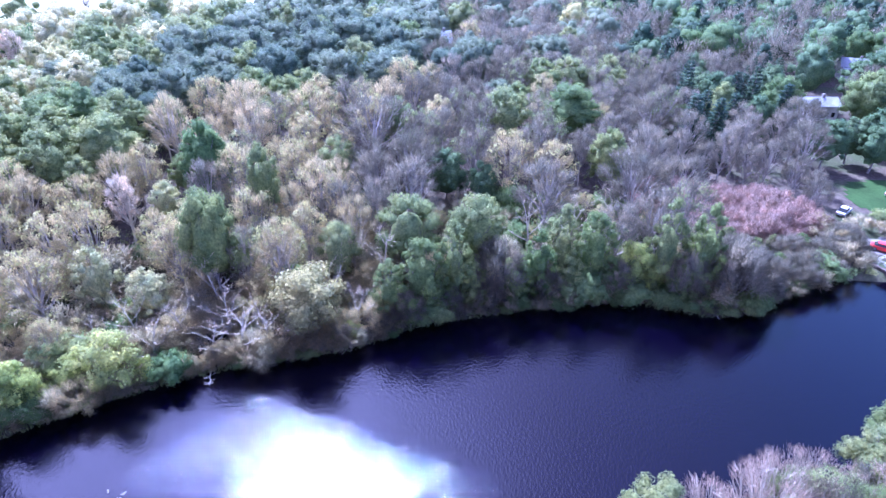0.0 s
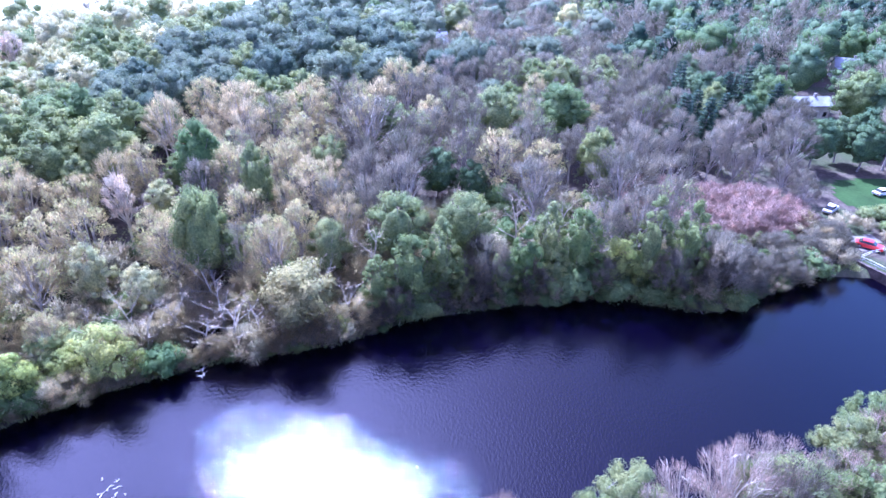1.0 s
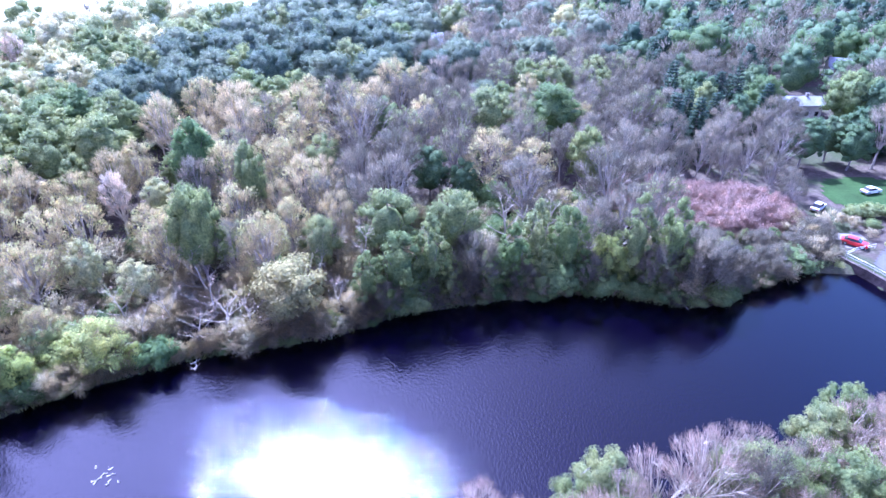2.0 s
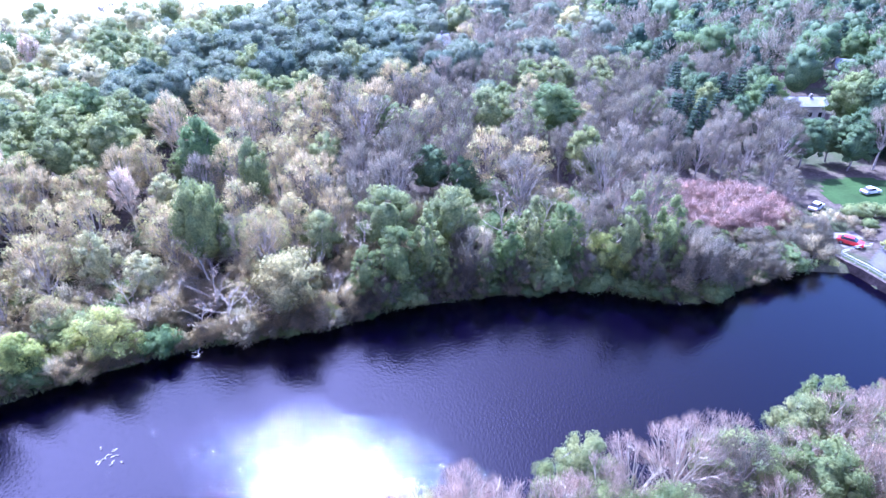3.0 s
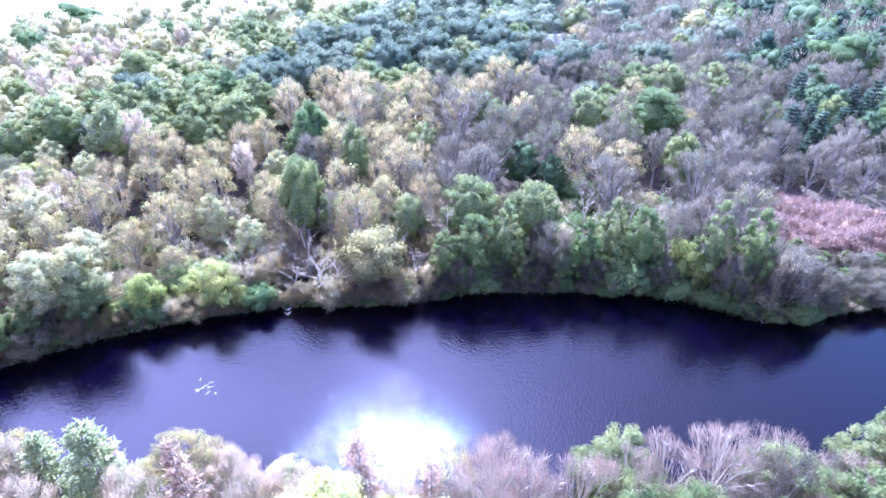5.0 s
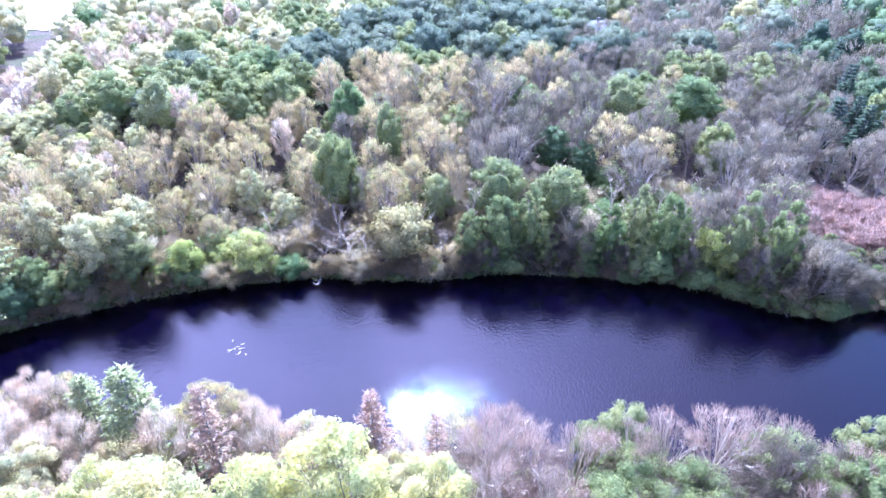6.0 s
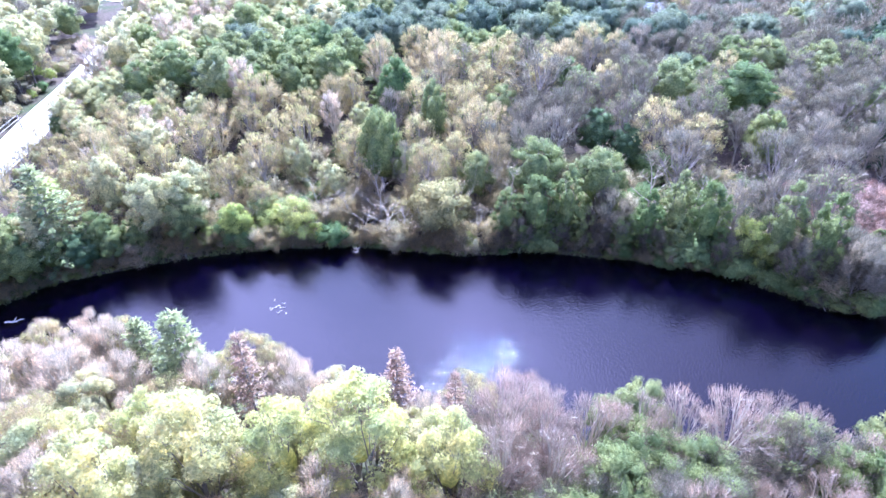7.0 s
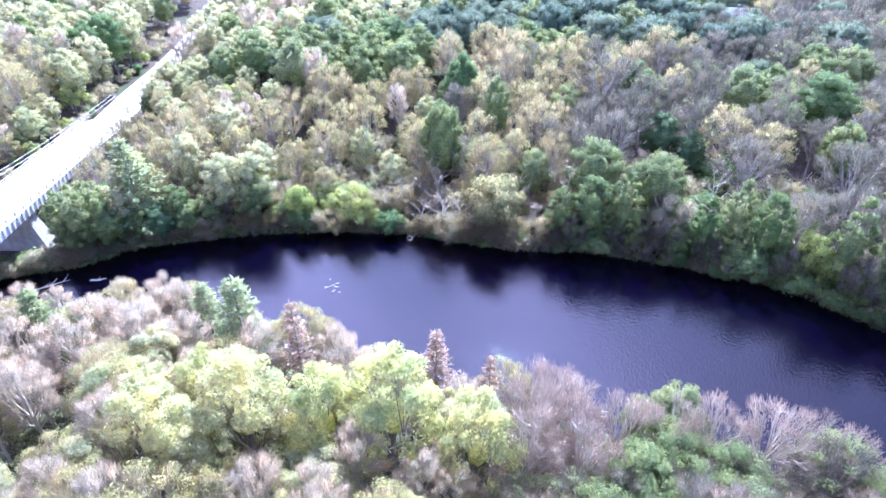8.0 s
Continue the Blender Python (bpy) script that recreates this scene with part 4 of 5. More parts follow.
def woods():
    far = []
    step = 5.2
    for j in range(0, 138):
        for i in range(-92, 76):
            x, y = (i + 0.5 * (j % 2)) * step + dice.uniform(-1.7, 1.7), -10 + j * step * 0.9 + dice.uniform(-1.7, 1.7)
            away, turn = math.hypot(x - 10, y + 8), math.degrees(math.atan2(x - 10, y + 8))
            if not (-76 < turn < 41) or away < 55 or away > 430 or away > 258 and turn < -15:
                continue
            p = (np.array([x]), np.array([y]))
            if in_pond(*p)[0] or to_line(*p, shore_near)[0] < to_line(*p, shore_far)[0]:
                continue
            inland = to_line(*p, shore_far)[0]
            if inland < 2.5 or open_place(x, y) or red_place(x, y) or 42 < x < 74 and y < 93:
                continue
            if x < -5 and y > 114 + 0.43 * (x + 64) or x < -75 and y > 75 + 0.3 * (x + 75):
                # the far left takes the paled kind: its sunlight comes by colour
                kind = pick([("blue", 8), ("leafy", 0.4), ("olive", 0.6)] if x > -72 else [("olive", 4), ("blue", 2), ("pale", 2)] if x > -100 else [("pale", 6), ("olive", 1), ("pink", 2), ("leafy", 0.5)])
            elif x < -55 and y > 84:
                kind = pick([("leafy", 3), ("olive", 2), ("bud", 1)])
            elif 28 < x < 92 and 95 < y <= (138 if x > 70 else 124):
                kind = "bare"
            elif 54 < x < 94 and 138 < y < 162:
                kind = pick([("dark", 3), ("pine", 2.5), ("leafy", 1.5), ("bare", 2)])
            elif x > 66 and y > 100:
                kind = pick([("bare", 6), ("leafy", 1.2), ("dark", 2), ("pine", 1.6)])
            elif y > 150 + 0.6 * max(x, 0):
                kind = pick([("bare", 4), ("blue", 4), ("bud", 0.8), ("olive", 0.35)])
            elif y > 135:
                kind = pick([("bare", 7), ("sparse", 2), ("blue", 1), ("bud", 0.6), ("olive", 0.5)])
            elif x < -38:
                # paled kinds make up in colour for sunlight on this side
                kind = pick([("bud", 5), ("pale", 2.4), ("olive", 0.7), ("tan", 2.6), ("pink", 1.4 if x < -50 else 0.4), ("sparse", 0.6)])
            elif x < -12:
                kind = pick([("bare", 1.4), ("tan", 2), ("bud", 4), ("olive", 0.6), ("leafy", 0.3), ("sparse", 1.4)])
            else:
                kind = pick([("bare", 5.5), ("bud", 1.2), ("sparse", 3), ("olive", 0.4), ("leafy", 0.45)])
            ground = float(ground_height(x, y)[0])
            crest = 22.5 - 5.0 * float(ease(x, 0, 50)) + 2.5 * float(ease(y, 120, 170)) + dice.uniform(-3.6, 1.8)
            tall = max((crest - ground) * ((0.72 if x > -5 else 0.52) + (0.28 if x > -5 else 0.48) * min(inland / 18, 1)), 7)
            if x < -8 and inland < 42:
                tall *= dice.uniform(0.66, 0.95)
            if -112 < x < -78 and y < 75:
                tall = min(tall, dice.uniform(7, 10))
            wider = dice.uniform(0.92, 1.18) * (0.85 if x < -8 and inland < 42 else 1.0)
            reach = tall * wider * {"blue": 0.40, "pine": 0.24, "pink": 0.27}.get(kind, 0.32) * (1.25 if away > 205 else 1.0)
            if any(abs(x - a) < 16 and (x - a) ** 2 + (y - b) ** 2 < ((0.66 if kind in ("blue", "olive", "pale") else 0.57) * (reach + r)) ** 2 for a, b, r in crowns):
                continue
            if away > 205:
                far.append((kind, x, y, tall, reach))
                crowns.append((x, y, reach))
            else:
                plant(kind, x, y, ground + tall, wider)
    return far


far_trees = woods()

# tall growth that hides the road past the bridge
for n in range(18, 40):
    p, q = ROAD_LINE[n], ROAD_LINE[n + 1]
    side = Vector((q[0] - p[0], q[1] - p[1], 0)).normalized().cross(Vector((0, 0, 1)))
    x, y = p[0] + side.x * dice.uniform(7.5, 9), p[1] + side.y * dice.uniform(7.5, 9)
    plant(pick([("pale", 2), ("bud", 3), ("olive", 1)]), x, y, BRIDGE_TOP + dice.uniform(4.0, 8.0), 1.0)

# low bushes along the verges of the road
for p, q in zip(ROAD_LINE[4:46], ROAD_LINE[5:47]):
    side = Vector((q[0] - p[0], q[1] - p[1], 0)).normalized().cross(Vector((0, 0, 1)))
    for off in (-6.8, 6.4):
        x, y = p[0] + side.x * (off + dice.uniform(-0.8, 1.6)), p[1] + side.y * (off + dice.uniform(-0.8, 1.6))
        if dice.random() < 0.65 and not in_pond(np.array([x]), np.array([y]))[0] and p[1] > 22:
            plant(pick([("brush", 3), ("pale", 1.5), ("lime", 1), ("shrub", 0.6)]), x, y, float(ground_height(x, y)[0]) + dice.uniform(1.6, 4.2), 1.0)

for _ in range(900):
    x, y = dice.uniform(-66, 56), dice.uniform(-16, 46)
    p = (np.array([x]), np.array([y]))
    back = to_line(*p, shore_near)[0]
    if in_pond(*p)[0] or back > to_line(*p, shore_far)[0] or back < 1.5 or not free_of_trees(x, y, 0.9) or to_line(*p, ROAD_LINE)[0] < 8:
        continue
    if math.hypot(x - 18, y + 15) < 17:
        continue
    if x > 5:
        plant(pick([("rosy", 5), ("olive", 2), ("sparse", 2), ("bare", 1)]), x, y, float(ground_height(x, y)[0]) + dice.uniform(8.5, 12.5))
    elif x > -30:
        # paled kinds carry the sunlight of the near left bank
        plant(pick([("tall_lime", 1), ("pale", 3), ("bud", 3), ("pink", 3)]), x, y, float(ground_height(x, y)[0]) + dice.uniform(9, 13))
    else:
        plant(pick([("pink", 5), ("bud", 2), ("pale", 1.5)]), x, y, float(ground_height(x, y)[0]) + dice.uniform(9, 13))

for _ in range(700):
    x, y = dice.uniform(36, 74), dice.uniform(89, 111)
    if red_place(x, y) and free_of_trees(x, y, 0.75):
        plant("red", x, y, float(ground_height(x, y)[0]) + dice.uniform(3.2, 5.2), dice.uniform(1.0, 1.4))

for _ in range(60):
    x, y = dice.uniform(36, 73), dice.uniform(90, 110)
    if red_place(x, y) and free_of_trees(x, y, 0.5):
        plant(pick([("red", 4), ("bare", 1)]), x, y, float(ground_height(x, y)[0]) + dice.uniform(3.5, 6.5))

# mixed twiggy growth between the shore and the red shrubs
for _ in range(260):
    x, y = dice.uniform(40, 73), dice.uniform(75, 96)
    p = (np.array([x]), np.array([y]))
    if in_pond(*p)[0] or to_line(*p, shore_far)[0] < 1.5 or red_place(x, y) or not free_of_trees(x, y, 0.8):
        continue
    plant(pick([("brush", 1), ("thicket", 4), ("bank", 1.2), ("bank_yellow", 0.6)]), x, y, float(ground_height(x, y)[0]) + dice.uniform(2.6, 4.8), dice.uniform(1.0, 1.4))

for p, q in zip(shore_far, shore_far[1:]):
    if p[0] < -88 or p[0] > 66:
        continue
    side = Vector((q[0] - p[0], q[1] - p[1], 0)).normalized().cross(Vector((0, 0, -1)))
    inward = dice.uniform(-0.2, 1.2)
    x, y = p[0] + side.x * inward, p[1] + side.y * inward
    if dice.random() < 0.9:
        plant(pick([("brush", 6), ("bush", 3), ("shrub", 1.2)]) if p[0] < -10 else pick([("brush", 4), ("thicket", 2), ("shrub", 2.5)]) if p[0] < 20 else pick([("brush", 2), ("shrub", 4), ("thicket", 3)]), x, y, dice.uniform(2.2, 5.4), dice.uniform(0.9, 1.4))


# a low fringe that hangs over the water's edge
for p, q in zip(shore_far[::1], shore_far[1:]):
    if p[0] < -88 or p[0] > 64 or dice.random() < (0.25 if p[0] < -6 else 0.45):
        continue
    side = Vector((q[0] - p[0], q[1] - p[1], 0)).normalized().cross(Vector((0, 0, -1)))
    inward = dice.uniform(0.1, 0.7)
    plant(pick([("brush", 4), ("shrub", 1)]) if p[0] < -6 else pick([("brush", 3), ("thicket", 2), ("shrub", 0.8)]), p[0] + side.x * inward, p[1] + side.y * inward, dice.uniform(1.3, 2.6), dice.uniform(1.2, 1.9))

# twiggy growth round the parking place and the dam
for kind, x, y, z, w in (("bush", 71.5, 90, 5.4, 0.9), ("bush", 70, 95, 6.0, 0.9), ("brush", 72.2, 86.2, 3.6, 1.3), ("brush", 76.6, 96.5, 4.2, 1.3), ("brush", 79.6, 97.5, 4.4, 1.3), ("brush", 82.5, 96.2, 4.0, 1.4), ("bare", 73.5, 103.5, 9, 1.1),
                         ("bare", 74, 106, 10, 1.1), ("shrub", 85.5, 100.5, 4.2, 1.3), ("shrub", 89, 101.5, 4.4, 1.3), ("shrub", 92.5, 101, 4.0, 1.3), ("shrub", 96.5, 101.5, 4.2, 1.3), ("shrub", 86.5, 96, 3.4, 1.3),
                         ("lime", 84.6, 87.6, 3.6, 1.2), ("brush", 70.2, 84.4, 3.0, 1.3), ("brush", 67.5, 85, 3.4, 1.4), ("shrub", 64.5, 84.4, 3.4, 1.4), ("brush", 84.2, 92.6, 3.2, 1.3)):
    plant(kind, x, y, z, w)

# bushes beyond the bridge road, mostly paled kinds in place of sunlight
for _ in range(420):
    x, y = dice.uniform(-150, -80), dice.uniform(16, 120)
    p = (np.array([x]), np.array([y]))
    if not in_pond(*p)[0] and 9 < to_line(*p, ROAD_LINE)[0] < 30 and free_of_trees(x, y, 0.5):
        plant(pick([("pale", 4), ("pink", 2), ("lime", 1), ("olive", 0.8), ("bud", 2)]), x, y, float(ground_height(x, y)[0]) + dice.uniform(4, 10), 1.2)

for _ in range(260):
    x, y = dice.uniform(-160, -86), dice.uniform(22, 125)
    p = (np.array([x]), np.array([y]))
    if not in_pond(*p)[0] and 6.5 < to_line(*p, ROAD_LINE)[0] < 14 and free_of_trees(x, y, 0.5):
        plant(pick([("brush", 3), ("lime", 1.5), ("bush", 1.5)]), x, y, float(ground_height(x, y)[0]) + dice.uniform(1.8, 3.8), 1.2)

# low brush under the trees behind the far shore
for _ in range(700):
    x, y = dice.uniform(-66, 2), dice.uniform(36, 82)
    p = (np.array([x]), np.array([y]))
    inland = to_line(*p, shore_far)[0]
    if not in_pond(*p)[0] and 1.0 < inland < 14 and to_line(*p, shore_near)[0] > inland and free_of_trees(x, y, 0.55):
        plant("bush", x, y, float(ground_height(x, y)[0]) + dice.uniform(3.0, 6.0), dice.uniform(0.9, 1.3))

for _ in range(1050):
    x, y = dice.uniform(-72, 44), dice.uniform(24, 104)
    p = (np.array([x]), np.array([y]))
    inland = to_line(*p, shore_far)[0]
    if in_pond(*p)[0] or inland > 26 or inland < 1.5 or to_line(*p, shore_near)[0] < inland or red_place(x, y) or to_line(*p, ROAD_LINE)[0] < 9 or not free_of_trees(x, y, 0.42):
        continue
    z = float(ground_height(x, y)[0])
    plant(pick([("brush", 4), ("shrub", 1.0), ("bud", 1.5), ("bare", 0.8)]) if x < 0 else pick([("brush", 3), ("shrub", 3), ("bud", 1.0)]), x, y, z + dice.uniform(3.0, 6.5), dice.uniform(1.0, 1.4))


def far_woods():
    """The distant canopy, too far to tell tree from tree: rough crowns joined into one mesh for each colour."""
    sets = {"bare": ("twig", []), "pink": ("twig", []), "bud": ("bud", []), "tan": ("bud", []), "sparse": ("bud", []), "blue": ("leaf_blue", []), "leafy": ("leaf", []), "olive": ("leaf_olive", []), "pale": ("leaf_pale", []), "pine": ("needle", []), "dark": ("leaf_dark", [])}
    for kind, x, y, tall, reach in far_trees:
        sets[kind][1].append((x, y, tall, reach))
    names = {"twig": "bare purplish grey distant woods", "bud": "olive distant woods, paled to look sunlit", "leaf_blue": "bluish-green distant woods", "leaf": "green distant woods",
             "leaf_olive": "yellow-green distant woods", "leaf_pale": "distant woods in a leaf colour paled to look sunlit", "needle": "dark distant conifers", "leaf_dark": "dark green distant woods"}
    done = {}
    for kind, (mat, trees) in sets.items():
        done.setdefault(mat, []).extend(trees)
    for mat, trees in done.items():
        if not trees:
            continue
        s, rng = Leafage(), np.random.default_rng(len(mat))
        for x, y, tall, wide in trees:
            z = float(ground_height(x, y)[0])
            wide, near = wide * rng.uniform(0.95, 1.15), math.hypot(x - 10, y + 8) < 270
            middle, high = np.array((x, y, z + tall * 0.56)), tall * 0.46
            if mat == "twig":
                at, r = clumps_of(rng, middle, wide, high, 9)
                twig_crown(s, rng, middle, wide, high, at, r, 620 if near else 330, 2.0, 0.2 if near else 0.28)
            else:
                leafy_crown(s, rng, middle, wide, high, 14 if near else 10, 700 if near else 330, 0.62 if near else 0.85, 0.72, 0.6 if mat == "needle" else 0.0, -0.3)
        tagged(new("far_woods", s.mesh("far_woods", M[mat])), names[mat], "woods", kind="stuff")


far_woods()


def undergrowth():
    """Brushwood and seedlings on the forest floor, past counting."""
    rng = random.Random(5)
    s, g, soft = Shape(), Leafage(), np.random.default_rng(5)
    for _ in range(6000):
        x, y = rng.uniform(-110, 72), rng.uniform(-14, 130)
        p = (np.array([x]), np.array([y]))
        if in_pond(*p)[0] or to_line(*p, ROAD_LINE)[0] < 6 or open_place(x, y) or y > 100 + 0.5 * abs(x):
            continue
        at = Vector((x, y, float(ground_height(x, y)[0])))
        size = rng.uniform(0.8, 1.7)
        if rng.random() < 0.6:
            broom(s, at, Vector((0, 0, 1)), 22, size * 1.6, 0.06, rng, 0.7)
        else:
            leafy_crown(g, soft, at + Vector((0, 0, size * 0.4)), size * 0.9, size * 0.7, 4, 30, 0.36, 0)
    tagged(new("undergrowth", s.mesh("undergrowth", M["litter"])), "dry brown brushwood covering the forest floor", "undergrowth", kind="stuff")
    tagged(new("undergrowth", g.mesh("undergrowth", M["leaf_olive"])), "low green seedlings on the forest floor", "undergrowth", kind="stuff")


undergrowth()


def sedge():
    """Tufts of dry and green sedge along the water's edge."""
    rng = random.Random(11)
    s = Shape()
    for line, sign in ((shore_far, 1), (shore_near, 1)):
        for a, b in zip(line, line[1:]):
            d = Vector((*(b - a), 0))
            if d.length < 0.05:
                continue
            inland = d.normalized().cross(Vector((0, 0, -1))) * sign
            for _ in range(16):
                p = Vector((*a, 0)) + d * rng.random() + inland * rng.uniform(-0.3, 2.2)
                p.z = max(float(ground_height(p.x, p.y)[0]), -0.1)
                for _ in range(5):
                    sprig(s, p + Vector((rng.gauss(0, 0.15), rng.gauss(0, 0.15), -0.05)), Vector((rng.gauss(0, 0.35), rng.gauss(0, 0.35), 1)).normalized(), rng.uniform(0.5, 1.2), 0.1, rng, inland * -1)
    tagged(new("sedge", s.mesh("sedge", M["leaf_olive"])), "olive sedge tufts fringing the pond's edge", "grass", kind="stuff")


sedge()


# ---- lawn, lane and dam by the pond's end ----
def sheet(name, corners, mat, label, lift=0.05, step=1.2, category=""):
    """A thin sheet laid over the ground inside a ring of corners."""
    ring = smooth_line([*corners, corners[0]], 2.0)
    lo, hi = ring.min(0), ring.max(0)
    s, index = Shape(), {}
    for i in range(int((hi[0] - lo[0]) / step) + 2):
        for j in range(int((hi[1] - lo[1]) / step) + 2):
            x, y = lo[0] + i * step, lo[1] + j * step
            c = 0
            for a, b in zip(ring, np.roll(ring, -1, 0)):
                if (a[1] > y) != (b[1] > y) and x < (b[0] - a[0]) * (y - a[1]) / (b[1] - a[1]) + a[0]:
                    c += 1
            if c % 2:
                index[i, j] = len(s.v)
                s.v.append(Vector((x, y, 0)))
    heights = ground_height([p.x for p in s.v], [p.y for p in s.v])
    for p, z in zip(s.v, heights):
        p.z = max(float(z), 0.3) + lift
    for (i, j), k in index.items():
        q = [(i, j), (i + 1, j), (i + 1, j + 1), (i, j + 1)]
        if all(n in index for n in q):
            s.f.append(tuple(index[n] for n in q))
    return tagged(new(name, s.mesh(name, M[mat], True)), label, category or name, kind="structure")


# made-up field; its paleness stands for the overexposed sunlit woods there
sheet("field", [(-60, 262), (-115, 240), (-180, 192), (-225, 140), (-300, 170), (-420, 330), (-330, 470), (-200, 520), (-90, 440)], "glare_pale", "wide pale sheet beyond the woods, standing in for sun-bleached distance", 0.35, 7.0)
sheet("lawn", [(84.5, 108), (90, 103), (104, 101), (122, 104), (126, 118), (108, 121), (92, 121), (86.5, 115)], "grass", "mown green lawn beside the parking place")
sheet("gravel_drive", [(74.2, 96.3), (76.2, 90.5), (78.2, 87.6), (83, 91), (83, 95), (77.5, 94.2)], "gravel", "pale gravel parking place beside the dam", 0.07, 0.8)
sheet("road", [(78.2, 82.8), (80.5, 76), (83, 70), (92, 66), (104, 74), (100, 92), (88, 92)], "asphalt", "grey asphalt lane crossing the dam", 0.12, 0.8)


def dam_wall():
    """The curved retaining wall of rough stone courses with a concrete coping, standing in the water."""
    line = smooth_line([(72.2, 93.5), (73.2, 88), (74.2, 84.2), (76.2, 80.0), (78.0, 75), (80.8, 68.5), (86.6, 63)], 0.9)
    top = thing("dam_wall", "curved rough stone retaining wall with concrete coping at the pond's end", "wall", kind="structure")
    rng = random.Random(3)
    s, cope = Shape(), Shape()
    for a, b in zip(line, line[1:]):
        d = Vector((*(b - a), 0)).normalized()
        side = Vector((-d.y, d.x, 0))
        o, e = Vector((*a, 0)), Vector((*b, 0))
        for n in range(5):
            z0, z1 = -1.2 + n * 0.54, -1.2 + (n + 1) * 0.54 - 0.03
            for k in range(2):
                p, q = o.lerp(e, k / 2), o.lerp(e, (k + 0.95) / 2)
                proud = rng.uniform(0.25, 0.36)
                s.solid([p - side * 0.3 + Vector((0, 0, z0)), q - side * 0.3 + Vector((0, 0, z0)), q + side * proud + Vector((0, 0, z0)), p + side * proud + Vector((0, 0, z0))],
                        [p - side * 0.3 + Vector((0, 0, z1)), q - side * 0.3 + Vector((0, 0, z1)), q + side * proud + Vector((0, 0, z1)), p + side * proud + Vector((0, 0, z1))])
        w = 0.3
        cope.solid([o - side * w + Vector((0, 0, 1.5)), e - side * w + Vector((0, 0, 1.5)), e + side * w + Vector((0, 0, 1.5)), o + side * w + Vector((0, 0, 1.5))],
                   [o - side * w + Vector((0, 0, 1.68)), e - side * w + Vector((0, 0, 1.68)), e + side * w + Vector((0, 0, 1.68)), o + side * w + Vector((0, 0, 1.68))])
    part("stone_facing", s, "stone_dark", top, "rough dark stone courses")
    part("coping", cope, "stone_dark", top, "weathered concrete coping")


dam_wall()


def rail_fence(points, label, high=1.05, gap=2.2):
    line = [Vector((x, y, float(ground_height(x, y)[0]))) for x, y in points]
    top = thing("guard_rail", label, "fence", Matrix.Translation(line[0]))
    for a, b in zip(line, line[1:]):
        n = max(1, round((b - a).length / gap))
        for k in range(n + 1):
            p = a.lerp(b, k / n) - line[0]
            s = Shape()
            s.tube([p - Vector((0, 0, 0.2)), p + Vector((0, 0, high))], [0.05, 0.05], 6)
            part("post", s, "paint_white", top)
        for z in (0.55, 0.95):
            s = Shape()
            s.tube([a - line[0] + Vector((0, 0, z)), b - line[0] + Vector((0, 0, z))], [0.045, 0.045], 6)
            part("rail", s, "paint_white", top)
    return top


rail_fence([(75.4, 85.6), (78.2, 87.2), (82.5, 88.6)], "white-painted two-rail barrier in front of the parked car")
rail_fence([(75.2, 84.9), (77.4, 80.6), (79.2, 75.6), (81.8, 69.6)], "white-painted two-rail barrier along the dam road")


def car(x, y, turn, paint, label, tall=1.46):
    z = float(ground_height(x, y)[0]) + 0.09
    top = thing("car", label, "car", pose(x, y, z, 0, 0, turn), group="parked cars")
    side = [(-2.2, 0.42), (-2.22, 0.78), (-2.05, 0.93), (-1.1, 1.0), (1.55, 0.98), (2.1, 0.86), (2.2, 0.6), (2.18, 0.32), (-2.1, 0.30)]
    s = Shape()
    n = len(side)
    for w in (-0.86, 0.86):
        s.v += [Vector((a, w * (0.94 if b > 0.9 else 1), b)) for a, b in side]
    s.f += [(k, (k + 1) % n, n + (k + 1) % n, n + k) for k in range(n)] + [tuple(range(n - 1, -1, -1)), tuple(range(n, 2 * n))]
    part("body", s, paint, top, bevel=0.06)
    s = Shape()
    s.solid([(-1.75, -0.76, 0.97), (1.15, -0.76, 0.97), (1.15, 0.76, 0.97), (-1.75, 0.76, 0.97)], [(-1.15, -0.6, tall - 0.06), (0.35, -0.6, tall - 0.06), (0.35, 0.6, tall - 0.06), (-1.15, 0.6, tall - 0.06)])
    part("cabin_glass", s, "glass", top, "dark window glass", bevel=0.03)
    s = Shape()
    s.box((-0.4, 0, tall - 0.02), (1.6, 1.22, 0.09))
    part("roof", s, paint, top, bevel=0.03)
    for a in (-1.35, 1.35):
        for b in (-0.8, 0.8):
            s = Shape()
            s.tube([(a, b - 0.1, 0.32), (a, b + 0.1, 0.32)], [0.33, 0.33], 16)
            wheel = part("wheel", s, "rubber", top)
            r = Shape()
            r.tube([(a, b - 0.115, 0.32), (a, b + 0.115, 0.32)], [0.19, 0.19], 12)
            part("rim", r, "steel", wheel)
    for b in (-0.62, 0.62):
        for a in (-2.19, 2.15):
            s = Shape()
            s.box((a, b, 0.68), (0.1, 0.34, 0.16))
            part("headlight" if a > 0 else "tail_light", s, "lamp_glass" if a > 0 else "car_red", top)
    return top


car(79.2, 89.6, -38, "car_red", "bright red car parked behind a white barrier")
car(96.4, 112.6, 18, "car_white", "white car parked on the lawn")
car(80.4, 104.2, 42, "car_silver", "pale silver car parked under bare trees", 1.6)


